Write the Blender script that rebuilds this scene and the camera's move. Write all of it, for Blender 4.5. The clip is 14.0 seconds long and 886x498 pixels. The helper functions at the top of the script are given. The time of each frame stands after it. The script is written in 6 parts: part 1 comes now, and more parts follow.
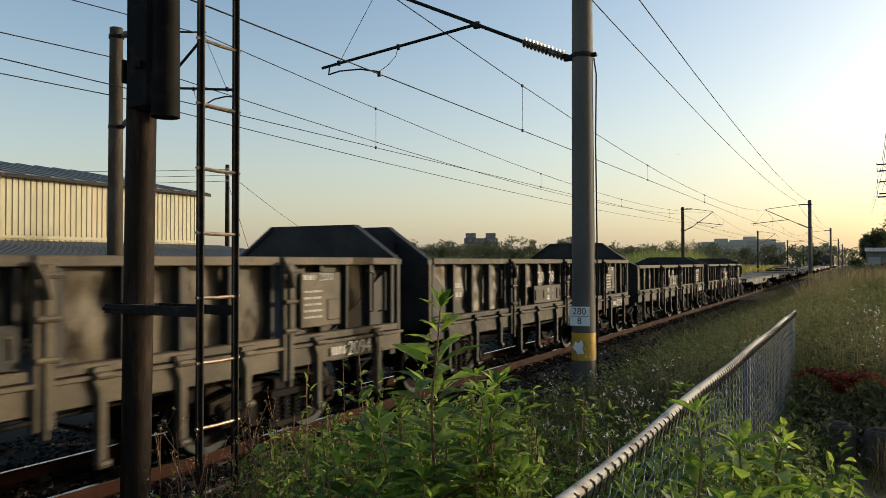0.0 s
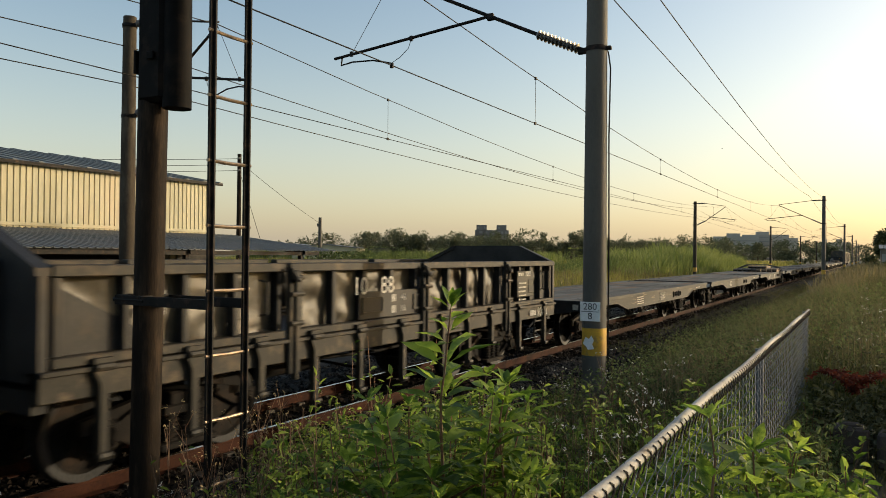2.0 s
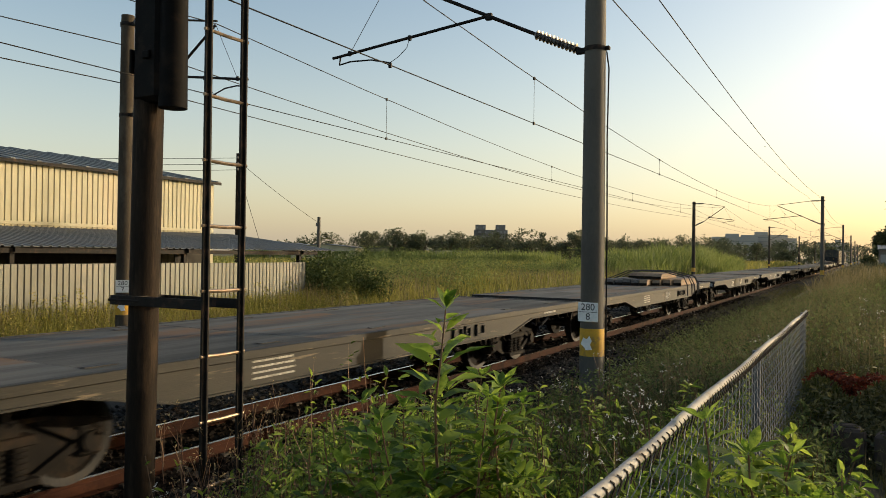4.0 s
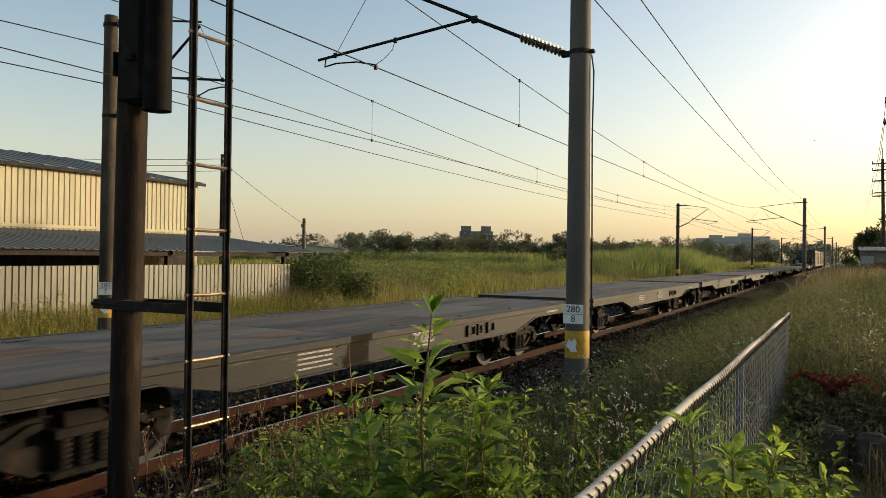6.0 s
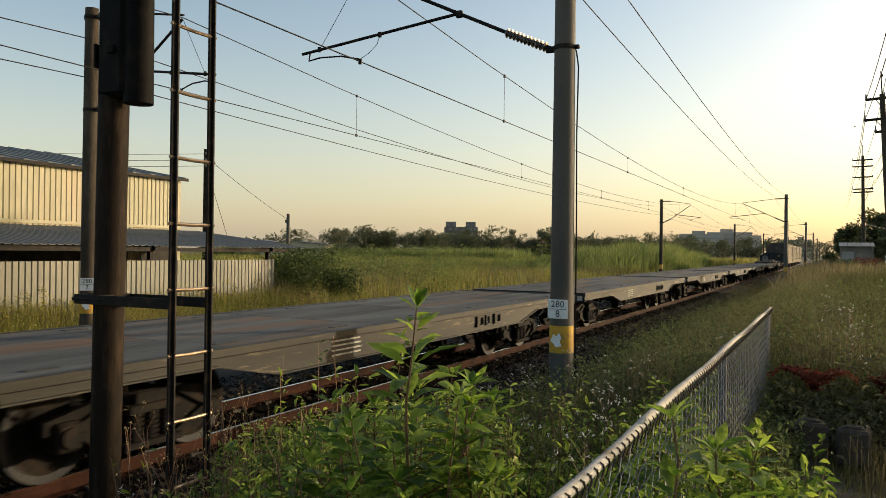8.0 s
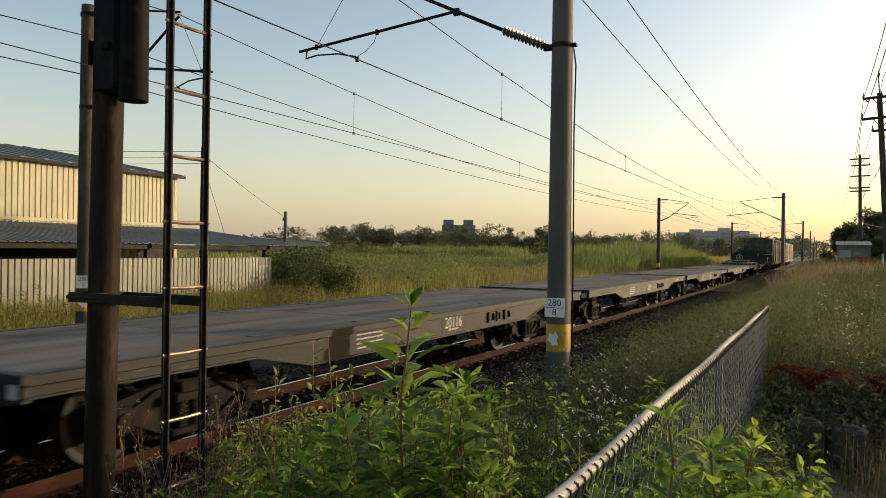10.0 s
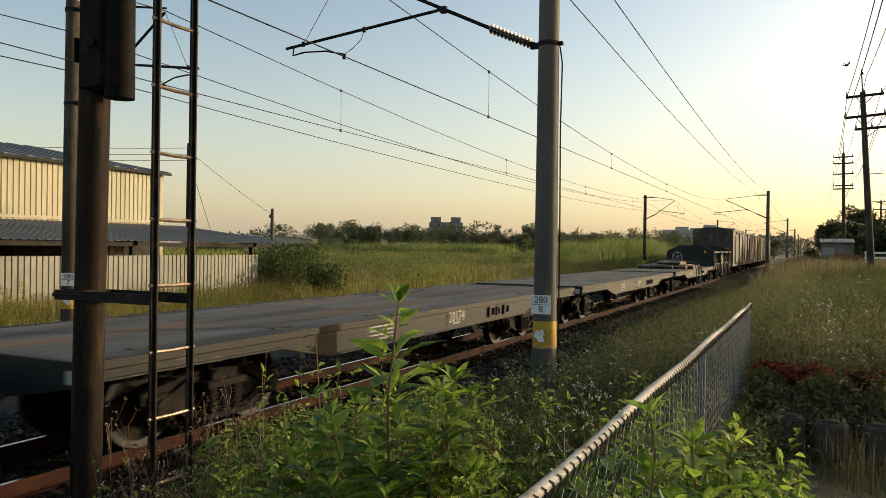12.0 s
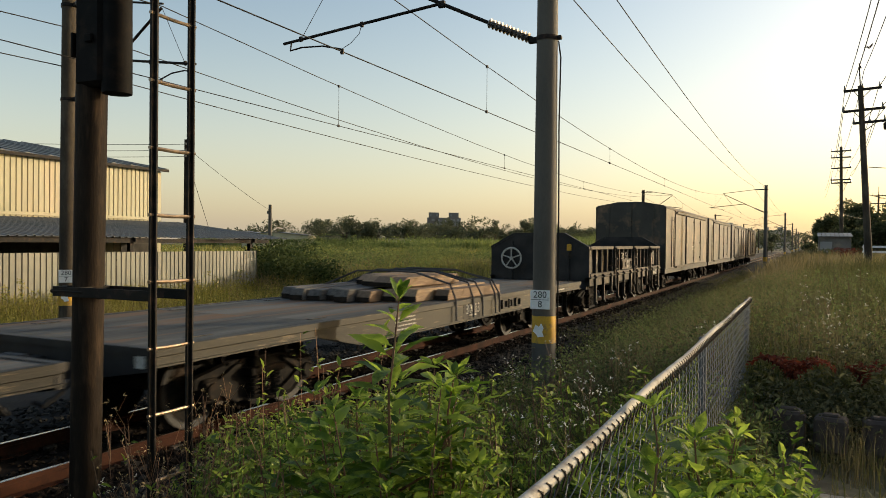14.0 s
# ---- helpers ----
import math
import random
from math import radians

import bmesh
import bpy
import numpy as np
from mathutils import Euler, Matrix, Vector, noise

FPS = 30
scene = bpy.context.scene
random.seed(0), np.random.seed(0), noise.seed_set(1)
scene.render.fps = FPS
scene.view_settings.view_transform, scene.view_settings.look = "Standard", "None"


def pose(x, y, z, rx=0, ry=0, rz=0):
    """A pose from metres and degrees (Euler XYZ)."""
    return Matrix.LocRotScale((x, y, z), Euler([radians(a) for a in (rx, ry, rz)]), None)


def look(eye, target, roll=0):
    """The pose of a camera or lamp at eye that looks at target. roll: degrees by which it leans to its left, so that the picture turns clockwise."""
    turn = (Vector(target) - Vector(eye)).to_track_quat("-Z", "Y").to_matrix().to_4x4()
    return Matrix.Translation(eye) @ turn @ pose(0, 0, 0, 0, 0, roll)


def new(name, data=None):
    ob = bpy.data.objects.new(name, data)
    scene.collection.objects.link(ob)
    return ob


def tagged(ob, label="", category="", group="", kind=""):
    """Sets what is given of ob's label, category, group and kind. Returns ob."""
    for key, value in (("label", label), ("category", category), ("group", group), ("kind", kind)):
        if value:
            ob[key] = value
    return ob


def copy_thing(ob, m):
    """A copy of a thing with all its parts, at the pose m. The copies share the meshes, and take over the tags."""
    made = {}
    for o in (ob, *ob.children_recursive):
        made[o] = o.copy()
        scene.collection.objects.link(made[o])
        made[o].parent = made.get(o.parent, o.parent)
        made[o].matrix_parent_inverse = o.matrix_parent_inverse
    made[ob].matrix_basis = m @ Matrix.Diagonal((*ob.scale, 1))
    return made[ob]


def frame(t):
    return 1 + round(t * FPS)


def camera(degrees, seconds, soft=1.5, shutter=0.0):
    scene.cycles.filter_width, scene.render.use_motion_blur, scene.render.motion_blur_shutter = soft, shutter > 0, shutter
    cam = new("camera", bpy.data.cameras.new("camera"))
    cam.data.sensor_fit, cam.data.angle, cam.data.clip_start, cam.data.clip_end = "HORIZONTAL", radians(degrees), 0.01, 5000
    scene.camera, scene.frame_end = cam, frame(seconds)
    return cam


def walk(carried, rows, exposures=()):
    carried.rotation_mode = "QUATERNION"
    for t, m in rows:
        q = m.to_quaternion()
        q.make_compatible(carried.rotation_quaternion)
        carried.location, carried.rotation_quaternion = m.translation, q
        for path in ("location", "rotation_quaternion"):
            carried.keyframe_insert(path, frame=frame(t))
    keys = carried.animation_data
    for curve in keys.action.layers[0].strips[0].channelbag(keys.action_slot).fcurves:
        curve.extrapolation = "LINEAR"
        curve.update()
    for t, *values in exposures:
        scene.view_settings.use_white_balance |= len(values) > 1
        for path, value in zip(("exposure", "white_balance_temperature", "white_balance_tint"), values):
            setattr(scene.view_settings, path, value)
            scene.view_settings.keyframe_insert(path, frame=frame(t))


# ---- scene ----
cam = camera(61.1, 14.0, soft=0.5, shutter=0.13)
PATH = [
    (0, (0.122, -0.125, 1.907), (-0.841, 1.627, 1.943), -0.1),
    (0.5, (0.125, -0.129, 1.919), (-0.844, 1.621, 1.938), 0.2),
    (1, (0.118, -0.112, 1.922), (-0.86, 1.633, 1.939), 0.4),
    (1.5, (0.109, -0.112, 1.921), (-0.873, 1.63, 1.943), 0.6),
    (2, (0.105, -0.099, 1.931), (-0.883, 1.64, 1.944), 0.6),
    (2.5, (0.103, -0.096, 1.913), (-0.893, 1.638, 1.92), 0.6),
    (3, (0.107, -0.091, 1.92), (-0.885, 1.646, 1.933), 0.7),
    (5.5, (0.111, -0.068, 1.95), (-0.857, 1.682, 1.961), 0.6),
    (6, (0.11, -0.081, 1.951), (-0.842, 1.678, 1.967), 0.7),
    (6.5, (0.106, -0.077, 1.945), (-0.837, 1.686, 1.969), 0.7),
    (7, (0.109, -0.091, 1.952), (-0.826, 1.677, 1.975), 0.7),
    (7.5, (0.113, -0.071, 1.95), (-0.812, 1.702, 1.968), 0.7),
    (8, (0.106, -0.075, 1.944), (-0.81, 1.703, 1.949), 0.7),
    (10.5, (0.109, -0.054, 1.948), (-0.798, 1.728, 1.947), 0.9),
    (11, (0.123, -0.078, 1.945), (-0.778, 1.707, 1.944), 1.0),
    (11.5, (0.12, -0.085, 1.942), (-0.771, 1.705, 1.939), 0.7),
    (12, (0.125, -0.083, 1.949), (-0.755, 1.713, 1.942), 0.8),
    (12.5, (0.127, -0.081, 1.945), (-0.739, 1.722, 1.931), 0.7),
    (13, (0.125, -0.082, 1.944), (-0.737, 1.723, 1.924), 0.7),
    (13.5, (0.119, -0.065, 1.948), (-0.744, 1.739, 1.929), 0.6),
    (14, (0.109, -0.074, 1.946), (-0.766, 1.724, 1.927), 0.6),
]
walk(cam, [(t, look(eye, target, roll)) for t, eye, target, roll in PATH],
     exposures=[(0.0, 0.74, 6700, 11), (1.5, 0.79, 7050, 11), (3.0, 0.88, 7450, 12), (14.0, 0.88, 7500, 12)])

# ---- sky, sun, exposure ----
SUN_AZ, SUN_EL = 43.0, 10.5          # degrees from +y towards +x, degrees above the horizon
world = bpy.data.worlds.new("sky")
scene.world = world
world.use_nodes = True
wn, wl = world.node_tree.nodes, world.node_tree.links
sky = wn.new("ShaderNodeTexSky")
sky.sky_type = "NISHITA"
sky.sun_disc = False
sky.sun_elevation = radians(SUN_EL)
sky.sun_rotation = radians(SUN_AZ)
sky.altitude = 20
sky.air_density = 0.95
sky.dust_density = 2.4
sky.ozone_density = 1.0
haze = wn.new("ShaderNodeHueSaturation")          # clear evening colours above the dust
haze.inputs["Saturation"].default_value = 1.12
wl.new(sky.outputs[0], haze.inputs["Color"])
# pale dust low over the horizon, thinning upwards
sky_tc, sky_sep = wn.new("ShaderNodeTexCoord"), wn.new("ShaderNodeSeparateXYZ")
wl.new(sky_tc.outputs["Generated"], sky_sep.inputs[0])
sky_up = wn.new("ShaderNodeMapRange")
sky_up.inputs["From Min"].default_value, sky_up.inputs["From Max"].default_value = -0.02, 0.36
sky_up.inputs["To Min"].default_value, sky_up.inputs["To Max"].default_value = 1.0, 0.0
wl.new(sky_sep.outputs["Z"], sky_up.inputs[0])
sky_pow = wn.new("ShaderNodeMath")
sky_pow.operation = "POWER"
sky_pow.inputs[1].default_value = 1.8
wl.new(sky_up.outputs[0], sky_pow.inputs[0])
sky_mul = wn.new("ShaderNodeMath")
sky_mul.operation = "MULTIPLY"
sky_mul.inputs[1].default_value = 0.6
wl.new(sky_pow.outputs[0], sky_mul.inputs[0])
sky_mix = wn.new("ShaderNodeMix")
sky_mix.data_type = "RGBA"
sky_mix.inputs[7].default_value = (2.75, 2.6, 2.3, 1)
wl.new(sky_mul.outputs[0], sky_mix.inputs[0])
wl.new(haze.outputs[0], sky_mix.inputs[6])
wl.new(sky_mix.outputs[2], wn["Background"].inputs[0])
wn["Background"].inputs[1].default_value = 0.15
sun = new("sun", bpy.data.lights.new("sun", "SUN"))
sun.data.energy, sun.data.angle, sun.data.color = 2.1, radians(0.6), (1.0, 0.89, 0.68)
s_az, s_el = radians(SUN_AZ), radians(SUN_EL)
sun_way = Vector((math.sin(s_az) * math.cos(s_el), math.cos(s_az) * math.cos(s_el), math.sin(s_el)))
sun.matrix_world = look(sun_way * 50, (0, 0, 0))

# ---- materials ----


def ramp(nodes, lo, hi, c0, c1):
    r = nodes.new("ShaderNodeValToRGB")
    r.color_ramp.elements[0].position, r.color_ramp.elements[1].position = lo, hi
    r.color_ramp.elements[0].color, r.color_ramp.elements[1].color = (*c0, 1), (*c1, 1)
    return r


def surface(name, dark, light, rough=0.7, metal=0.0, scale=3.0, fine=40.0, stain=None, stain_scale=1.2, stain_at=(0.52, 0.68),
            bump=0.2, stretch=(1, 1, 1), island=0.0, each=0.0, spec=0.4, transmit=0.0):
    """A weathered surface: two scales of noise between two colours, an optional stain, fine relief."""
    m = bpy.data.materials.new(name)
    m.use_nodes = True
    n, l = m.node_tree.nodes, m.node_tree.links
    b = n["Principled BSDF"]
    tc, mp = n.new("ShaderNodeTexCoord"), n.new("ShaderNodeMapping")
    mp.inputs["Scale"].default_value = stretch
    l.new(tc.outputs["Object"], mp.inputs[0])
    if each:
        oi, mul = n.new("ShaderNodeObjectInfo"), n.new("ShaderNodeMath")
        mul.operation = "MULTIPLY"
        mul.inputs[1].default_value = 37.0
        l.new(oi.outputs["Random"], mul.inputs[0])
        l.new(mul.outputs[0], mp.inputs["Location"])
    big, small = n.new("ShaderNodeTexNoise"), n.new("ShaderNodeTexNoise")
    for tex, sc, de in ((big, scale, 4), (small, fine, 3)):
        tex.inputs["Scale"].default_value, tex.inputs["Detail"].default_value = sc, de
        l.new(mp.outputs[0], tex.inputs["Vector"])
    add = n.new("ShaderNodeMath")
    add.operation = "MULTIPLY_ADD"
    add.inputs[1].default_value = 0.4
    l.new(small.outputs[0], add.inputs[0])
    sub = n.new("ShaderNodeMath")
    sub.operation = "SUBTRACT"
    sub.inputs[1].default_value = 0.2
    l.new(big.outputs[0], sub.inputs[0])
    l.new(sub.outputs[0], add.inputs[2])
    value = add.outputs[0]
    if island or each:
        src = n.new("ShaderNodeNewGeometry").outputs["Random Per Island"] if island else n.new("ShaderNodeObjectInfo").outputs["Random"]
        ma = n.new("ShaderNodeMath")
        ma.operation = "MULTIPLY_ADD"
        ma.inputs[1].default_value = island or each
        l.new(src, ma.inputs[0])
        s2 = n.new("ShaderNodeMath")
        s2.operation = "SUBTRACT"
        s2.inputs[1].default_value = (island or each) / 2
        l.new(value, s2.inputs[0])
        l.new(s2.outputs[0], ma.inputs[2])
        value = ma.outputs[0]
    r = ramp(n, 0.3, 0.7, dark, light)
    l.new(value, r.inputs[0])
    colour = r.outputs[0]
    if stain:
        st = n.new("ShaderNodeTexNoise")
        st.inputs["Scale"].default_value, st.inputs["Detail"].default_value = stain_scale, 6
        st.inputs["Roughness"].default_value = 0.65
        l.new(mp.outputs[0], st.inputs["Vector"])
        sr = ramp(n, *stain_at, (0, 0, 0), (1, 1, 1))
        l.new(st.outputs[0], sr.inputs[0])
        mix = n.new("ShaderNodeMix")
        mix.data_type = "RGBA"
        l.new(sr.outputs[0], mix.inputs[0])
        l.new(colour, mix.inputs[6])
        mix.inputs[7].default_value = (*stain, 1)
        colour = mix.outputs[2]
    l.new(colour, b.inputs["Base Color"])
    rr = n.new("ShaderNodeMapRange")
    rr.inputs["To Min"].default_value, rr.inputs["To Max"].default_value = max(rough - 0.12, 0.05), min(rough + 0.12, 1)
    l.new(small.outputs[0], rr.inputs[0])
    l.new(rr.outputs[0], b.inputs["Roughness"])
    b.inputs["Metallic"].default_value = metal
    b.inputs["Specular IOR Level"].default_value = spec
    if bump:
        bp = n.new("ShaderNodeBump")
        bp.inputs["Strength"].default_value, bp.inputs["Distance"].default_value = bump, 0.02
        l.new(add.outputs[0], bp.inputs["Height"])
        l.new(bp.outputs[0], b.inputs["Normal"])
    if transmit:
        tr, ms = n.new("ShaderNodeBsdfTranslucent"), n.new("ShaderNodeMixShader")
        l.new(colour, tr.inputs[0])
        ms.inputs[0].default_value = transmit
        l.new(b.outputs[0], ms.inputs[1])
        l.new(tr.outputs[0], ms.inputs[2])
        l.new(ms.outputs[0], n["Material Output"].inputs[0])
    return m


M = {}
M["soil"] = surface("soil", (0.05, 0.042, 0.025), (0.11, 0.09, 0.05), 0.95, scale=0.6, fine=14, stain=(0.05, 0.07, 0.02), stain_scale=0.25, bump=0.6)
M["concrete_path"] = surface("concrete_path", (0.16, 0.14, 0.11), (0.33, 0.3, 0.25), 0.9, scale=1.5, fine=40, stain=(0.09, 0.08, 0.06), bump=0.4)
M["ballast"] = surface("ballast", (0.013, 0.0118, 0.0105), (0.072, 0.064, 0.055), 0.9, scale=2, fine=60, island=0.6, bump=0.3, spec=0.15)
M["ballast_bed"] = surface("ballast_bed", (0.01, 0.009, 0.0078), (0.038, 0.033, 0.028), 0.95, scale=1.5, fine=22, bump=1.0, spec=0.15)
# greasy ballast, its colour also darkened for the shade beneath the wagons
M["ballast_oily_shaded"] = surface("ballast_oily_shaded", (0.006, 0.0048, 0.004), (0.03, 0.022, 0.017), 0.9, scale=2, fine=60, island=0.6, bump=0.6, spec=0.1)
M["rail_side"] = surface("rail_rust", (0.02, 0.0075, 0.005), (0.06, 0.022, 0.012), 0.85, 0.0, scale=2, fine=60, stain=(0.016, 0.009, 0.007), stain_scale=3, bump=0.2, spec=0.12)
M["rail_top"] = surface("rail_polished", (0.5, 0.48, 0.45), (0.65, 0.63, 0.6), 0.22, 1.0, scale=2, fine=50, stretch=(30, 1, 30), bump=0.02)
M["sleeper"] = surface("sleeper_concrete", (0.035, 0.03, 0.025), (0.085, 0.072, 0.06), 0.9, scale=4, fine=50, each=0.3)
M["wagon_paint"] = surface("wagon_paint", (0.009, 0.0087, 0.0067), (0.028, 0.0255, 0.0185), 0.62, 0.0, scale=1.4, fine=30, stain=(0.11, 0.085, 0.055), stain_scale=5.0, stain_at=(0.6, 0.66), stretch=(1, 0.3, 3.2), bump=0.2, each=0.35, spec=0.28)
M["gondola_panel"] = surface("gondola_panel", (0.032, 0.028, 0.021), (0.09, 0.074, 0.05), 0.5, 0.05, scale=1.2, fine=24, stain=(0.12, 0.085, 0.05), stain_scale=1.6, stain_at=(0.52, 0.74), bump=0.3, each=0.1, spec=0.4)
M["gondola_frame"] = surface("gondola_frame", (0.0105, 0.0097, 0.0078), (0.032, 0.028, 0.021), 0.62, 0.0, scale=2.0, fine=30, stain=(0.08, 0.057, 0.036), stain_scale=4.5, bump=0.2, spec=0.25)
M["gondola_tan"] = surface("gondola_tan", (0.042, 0.034, 0.023), (0.115, 0.09, 0.058), 0.6, 0.0, scale=1.6, fine=28, stain=(0.035, 0.028, 0.021), stain_scale=2.2, stain_at=(0.52, 0.68), bump=0.25, spec=0.25)
# near-black colour for timber ends turned from the sun
M["end_grain"] = surface("end_grain", (0.009, 0.007, 0.006), (0.028, 0.021, 0.016), 0.9, scale=9, fine=60, bump=0.2, spec=0.1)
M["black_sill"] = surface("black_sill", (0.0035, 0.0034, 0.0032), (0.011, 0.0102, 0.009), 0.6, 0.0, scale=1.6, fine=30, stain=(0.07, 0.058, 0.042), stain_scale=6.0, stain_at=(0.62, 0.67), stretch=(1, 0.25, 3.2), bump=0.2, spec=0.25)
M["black_steel"] = surface("black_steel", (0.012, 0.012, 0.013), (0.035, 0.034, 0.033), 0.55, 0.2, scale=2, fine=30, stain=(0.05, 0.038, 0.026), stain_scale=1.5, stain_at=(0.58, 0.75), bump=0.12, spec=0.2)
M["bogie"] = surface("bogie_steel", (0.0045, 0.0038, 0.0034), (0.015, 0.012, 0.0095), 0.8, 0.0, scale=3, fine=40, stain=(0.034, 0.021, 0.013), stain_scale=3, bump=0.25, spec=0.15)
M["deck"] = surface("deck_steel", (0.036, 0.037, 0.036), (0.13, 0.13, 0.122), 0.8, 0.0, scale=1.1, fine=14, stain=(0.15, 0.09, 0.055), stain_scale=0.8, stain_at=(0.52, 0.64), stretch=(2.2, 0.2, 1), bump=0.3, each=0.12, spec=0.15)
M["boxcar"] = surface("boxcar_paint", (0.02, 0.019, 0.015), (0.046, 0.041, 0.033), 0.5, 0.1, scale=1, fine=25, stain=(0.16, 0.1, 0.06), stain_scale=1.2, bump=0.1)
M["white_paint"] = surface("white_lettering", (0.26, 0.25, 0.22), (0.48, 0.46, 0.42), 0.6, scale=20, fine=120, bump=0.02)
M["yellow_paint"] = surface("yellow_paint", (0.42, 0.22, 0.02), (0.6, 0.34, 0.03), 0.6, scale=6, fine=60, stain=(0.2, 0.13, 0.06), stain_scale=9, bump=0.1)
M["sign_white"] = surface("sign_white", (0.62, 0.62, 0.6), (0.78, 0.78, 0.76), 0.5, scale=9, fine=60, stain=(0.4, 0.36, 0.3), stain_scale=14, stain_at=(0.6, 0.75), bump=0.03)
M["sign_black"] = surface("sign_black", (0.02, 0.02, 0.02), (0.04, 0.04, 0.04), 0.6, scale=9, bump=0)
M["pole_concrete"] = surface("pole_concrete", (0.062, 0.056, 0.047), (0.11, 0.1, 0.084), 0.75, scale=2.5, fine=50, stretch=(1, 1, 0.3), stain=(0.085, 0.075, 0.06), stain_scale=2.5, bump=0.12)
M["pole_brown"] = surface("pole_brown", (0.032, 0.025, 0.018), (0.075, 0.06, 0.043), 0.85, scale=2.5, fine=50, stretch=(1, 1, 0.3), stain=(0.1, 0.085, 0.065), stain_scale=2.5, bump=0.15, spec=0.2)
M["post_steel"] = surface("post_brown", (0.006, 0.0042, 0.003), (0.024, 0.016, 0.0105), 0.7, 0.0, scale=3, fine=40, stretch=(3, 3, 0.5), stain=(0.045, 0.029, 0.018), stain_scale=4, bump=0.25, spec=0.1)
M["dark_iron"] = surface("dark_iron", (0.005, 0.0045, 0.004), (0.015, 0.0125, 0.011), 0.62, 0.0, scale=6, fine=60, stain=(0.05, 0.03, 0.02), stain_scale=8, bump=0.1, spec=0.15)
M["signal_black"] = surface("signal_black", (0.0022, 0.002, 0.0018), (0.007, 0.006, 0.0055), 0.7, 0.0, scale=6, fine=60, stain=(0.016, 0.011, 0.008), stain_scale=8, bump=0.1, spec=0.08)
M["rung"] = surface("worn_rung", (0.12, 0.085, 0.055), (0.3, 0.22, 0.15), 0.35, 0.6, scale=8, fine=60, bump=0.1)
M["wire"] = surface("wire", (0.008, 0.008, 0.008), (0.018, 0.017, 0.016), 0.6, 0.0, bump=0, spec=0.15)
M["insulator"] = surface("insulator", (0.09, 0.082, 0.075), (0.17, 0.157, 0.145), 0.25, scale=8, bump=0.02)
M["galv"] = surface("galvanised", (0.2, 0.195, 0.18), (0.36, 0.35, 0.32), 0.7, 0.0, scale=5, fine=60, stain=(0.14, 0.115, 0.085), stain_scale=7, stain_at=(0.55, 0.7), bump=0.1)
M["mesh_blue"] = surface("coated_wire", (0.035, 0.05, 0.06), (0.085, 0.108, 0.125), 0.5, 0.1, scale=10, bump=0.02)
M["shed_wall"] = surface("shed_sheet_cream", (0.36, 0.33, 0.22), (0.46, 0.425, 0.295), 0.6, scale=0.7, fine=12, stretch=(1, 1, 0.3), stain=(0.45, 0.38, 0.26), stain_scale=0.5, bump=0.04, spec=0.25)
M["shed_roof"] = surface("shed_roof_blue", (0.1, 0.112, 0.115), (0.165, 0.175, 0.175), 0.6, scale=0.6, fine=12, stain=(0.16, 0.15, 0.13), stain_scale=0.4, bump=0.05)
M["fence_sheet"] = surface("fence_sheet_grey", (0.17, 0.165, 0.13), (0.235, 0.23, 0.185), 0.55, 0.0, scale=0.8, fine=12, stretch=(1, 1, 0.35), stain=(0.28, 0.26, 0.21), stain_scale=0.7, bump=0.04, spec=0.25)
# dark colour standing in for the shade below the lean-to roof
M["shade_dark"] = surface("shed_lower_wall_shade", (0.03, 0.028, 0.025), (0.07, 0.065, 0.06), 0.9, bump=0.1)
M["wood"] = surface("sawn_wood", (0.13, 0.08, 0.046), (0.27, 0.18, 0.105), 0.75, scale=5, fine=50, stretch=(6, 0.6, 6), each=0.4, bump=0.15)
M["old_wood"] = surface("old_wood", (0.05, 0.045, 0.04), (0.13, 0.115, 0.1), 0.85, scale=4, fine=50, stretch=(6, 0.6, 6), bump=0.2)
M["rope"] = surface("rope", (0.03, 0.03, 0.035), (0.07, 0.065, 0.06), 0.8, bump=0)
M["leaf"] = surface("leaf_green", (0.06, 0.115, 0.016), (0.29, 0.37, 0.062), 0.5, scale=6, fine=60, island=0.7, transmit=0.55, bump=0.05)
M["leaf_big"] = surface("leaf_big", (0.06, 0.125, 0.016), (0.29, 0.4, 0.062), 0.42, scale=5, fine=50, each=0.7, transmit=0.6, bump=0.15)
M["grass_green"] = surface("grass_green", (0.038, 0.05, 0.01), (0.125, 0.124, 0.03), 0.6, scale=0.25, fine=8, island=0.5, transmit=0.4, bump=0)
M["meadow"] = surface("meadow_grass", (0.12, 0.132, 0.024), (0.36, 0.315, 0.075), 0.6, scale=0.12, fine=5, island=0.5, transmit=0.45, bump=0)
M["grass_dry"] = surface("grass_dry", (0.1, 0.085, 0.036), (0.26, 0.21, 0.1), 0.7, scale=0.4, fine=8, island=0.5, transmit=0.4, bump=0)
M["cane"] = surface("cane_green", (0.12, 0.16, 0.038), (0.26, 0.295, 0.09), 0.6, scale=0.2, fine=6, island=0.4, transmit=0.5, bump=0)
M["stem"] = surface("stem_brown", (0.09, 0.04, 0.022), (0.17, 0.1, 0.05), 0.7, scale=20, bump=0.05)
M["flower"] = surface("flower_white", (0.5, 0.48, 0.4), (0.75, 0.73, 0.66), 0.7, scale=10, bump=0, transmit=0.3)
M["seed"] = surface("seed_brown", (0.17, 0.13, 0.06), (0.36, 0.27, 0.14), 0.8, scale=10, island=0.4, bump=0)
M["dead_red"] = surface("dead_fern_red", (0.07, 0.014, 0.008), (0.18, 0.036, 0.015), 0.8, scale=6, island=0.5, transmit=0.3, bump=0)
M["tree_leaf"] = surface("tree_leaf", (0.035, 0.06, 0.018), (0.11, 0.135, 0.045), 0.8, scale=0.3, fine=3, island=0.5, transmit=0.25, bump=0, spec=0.15)
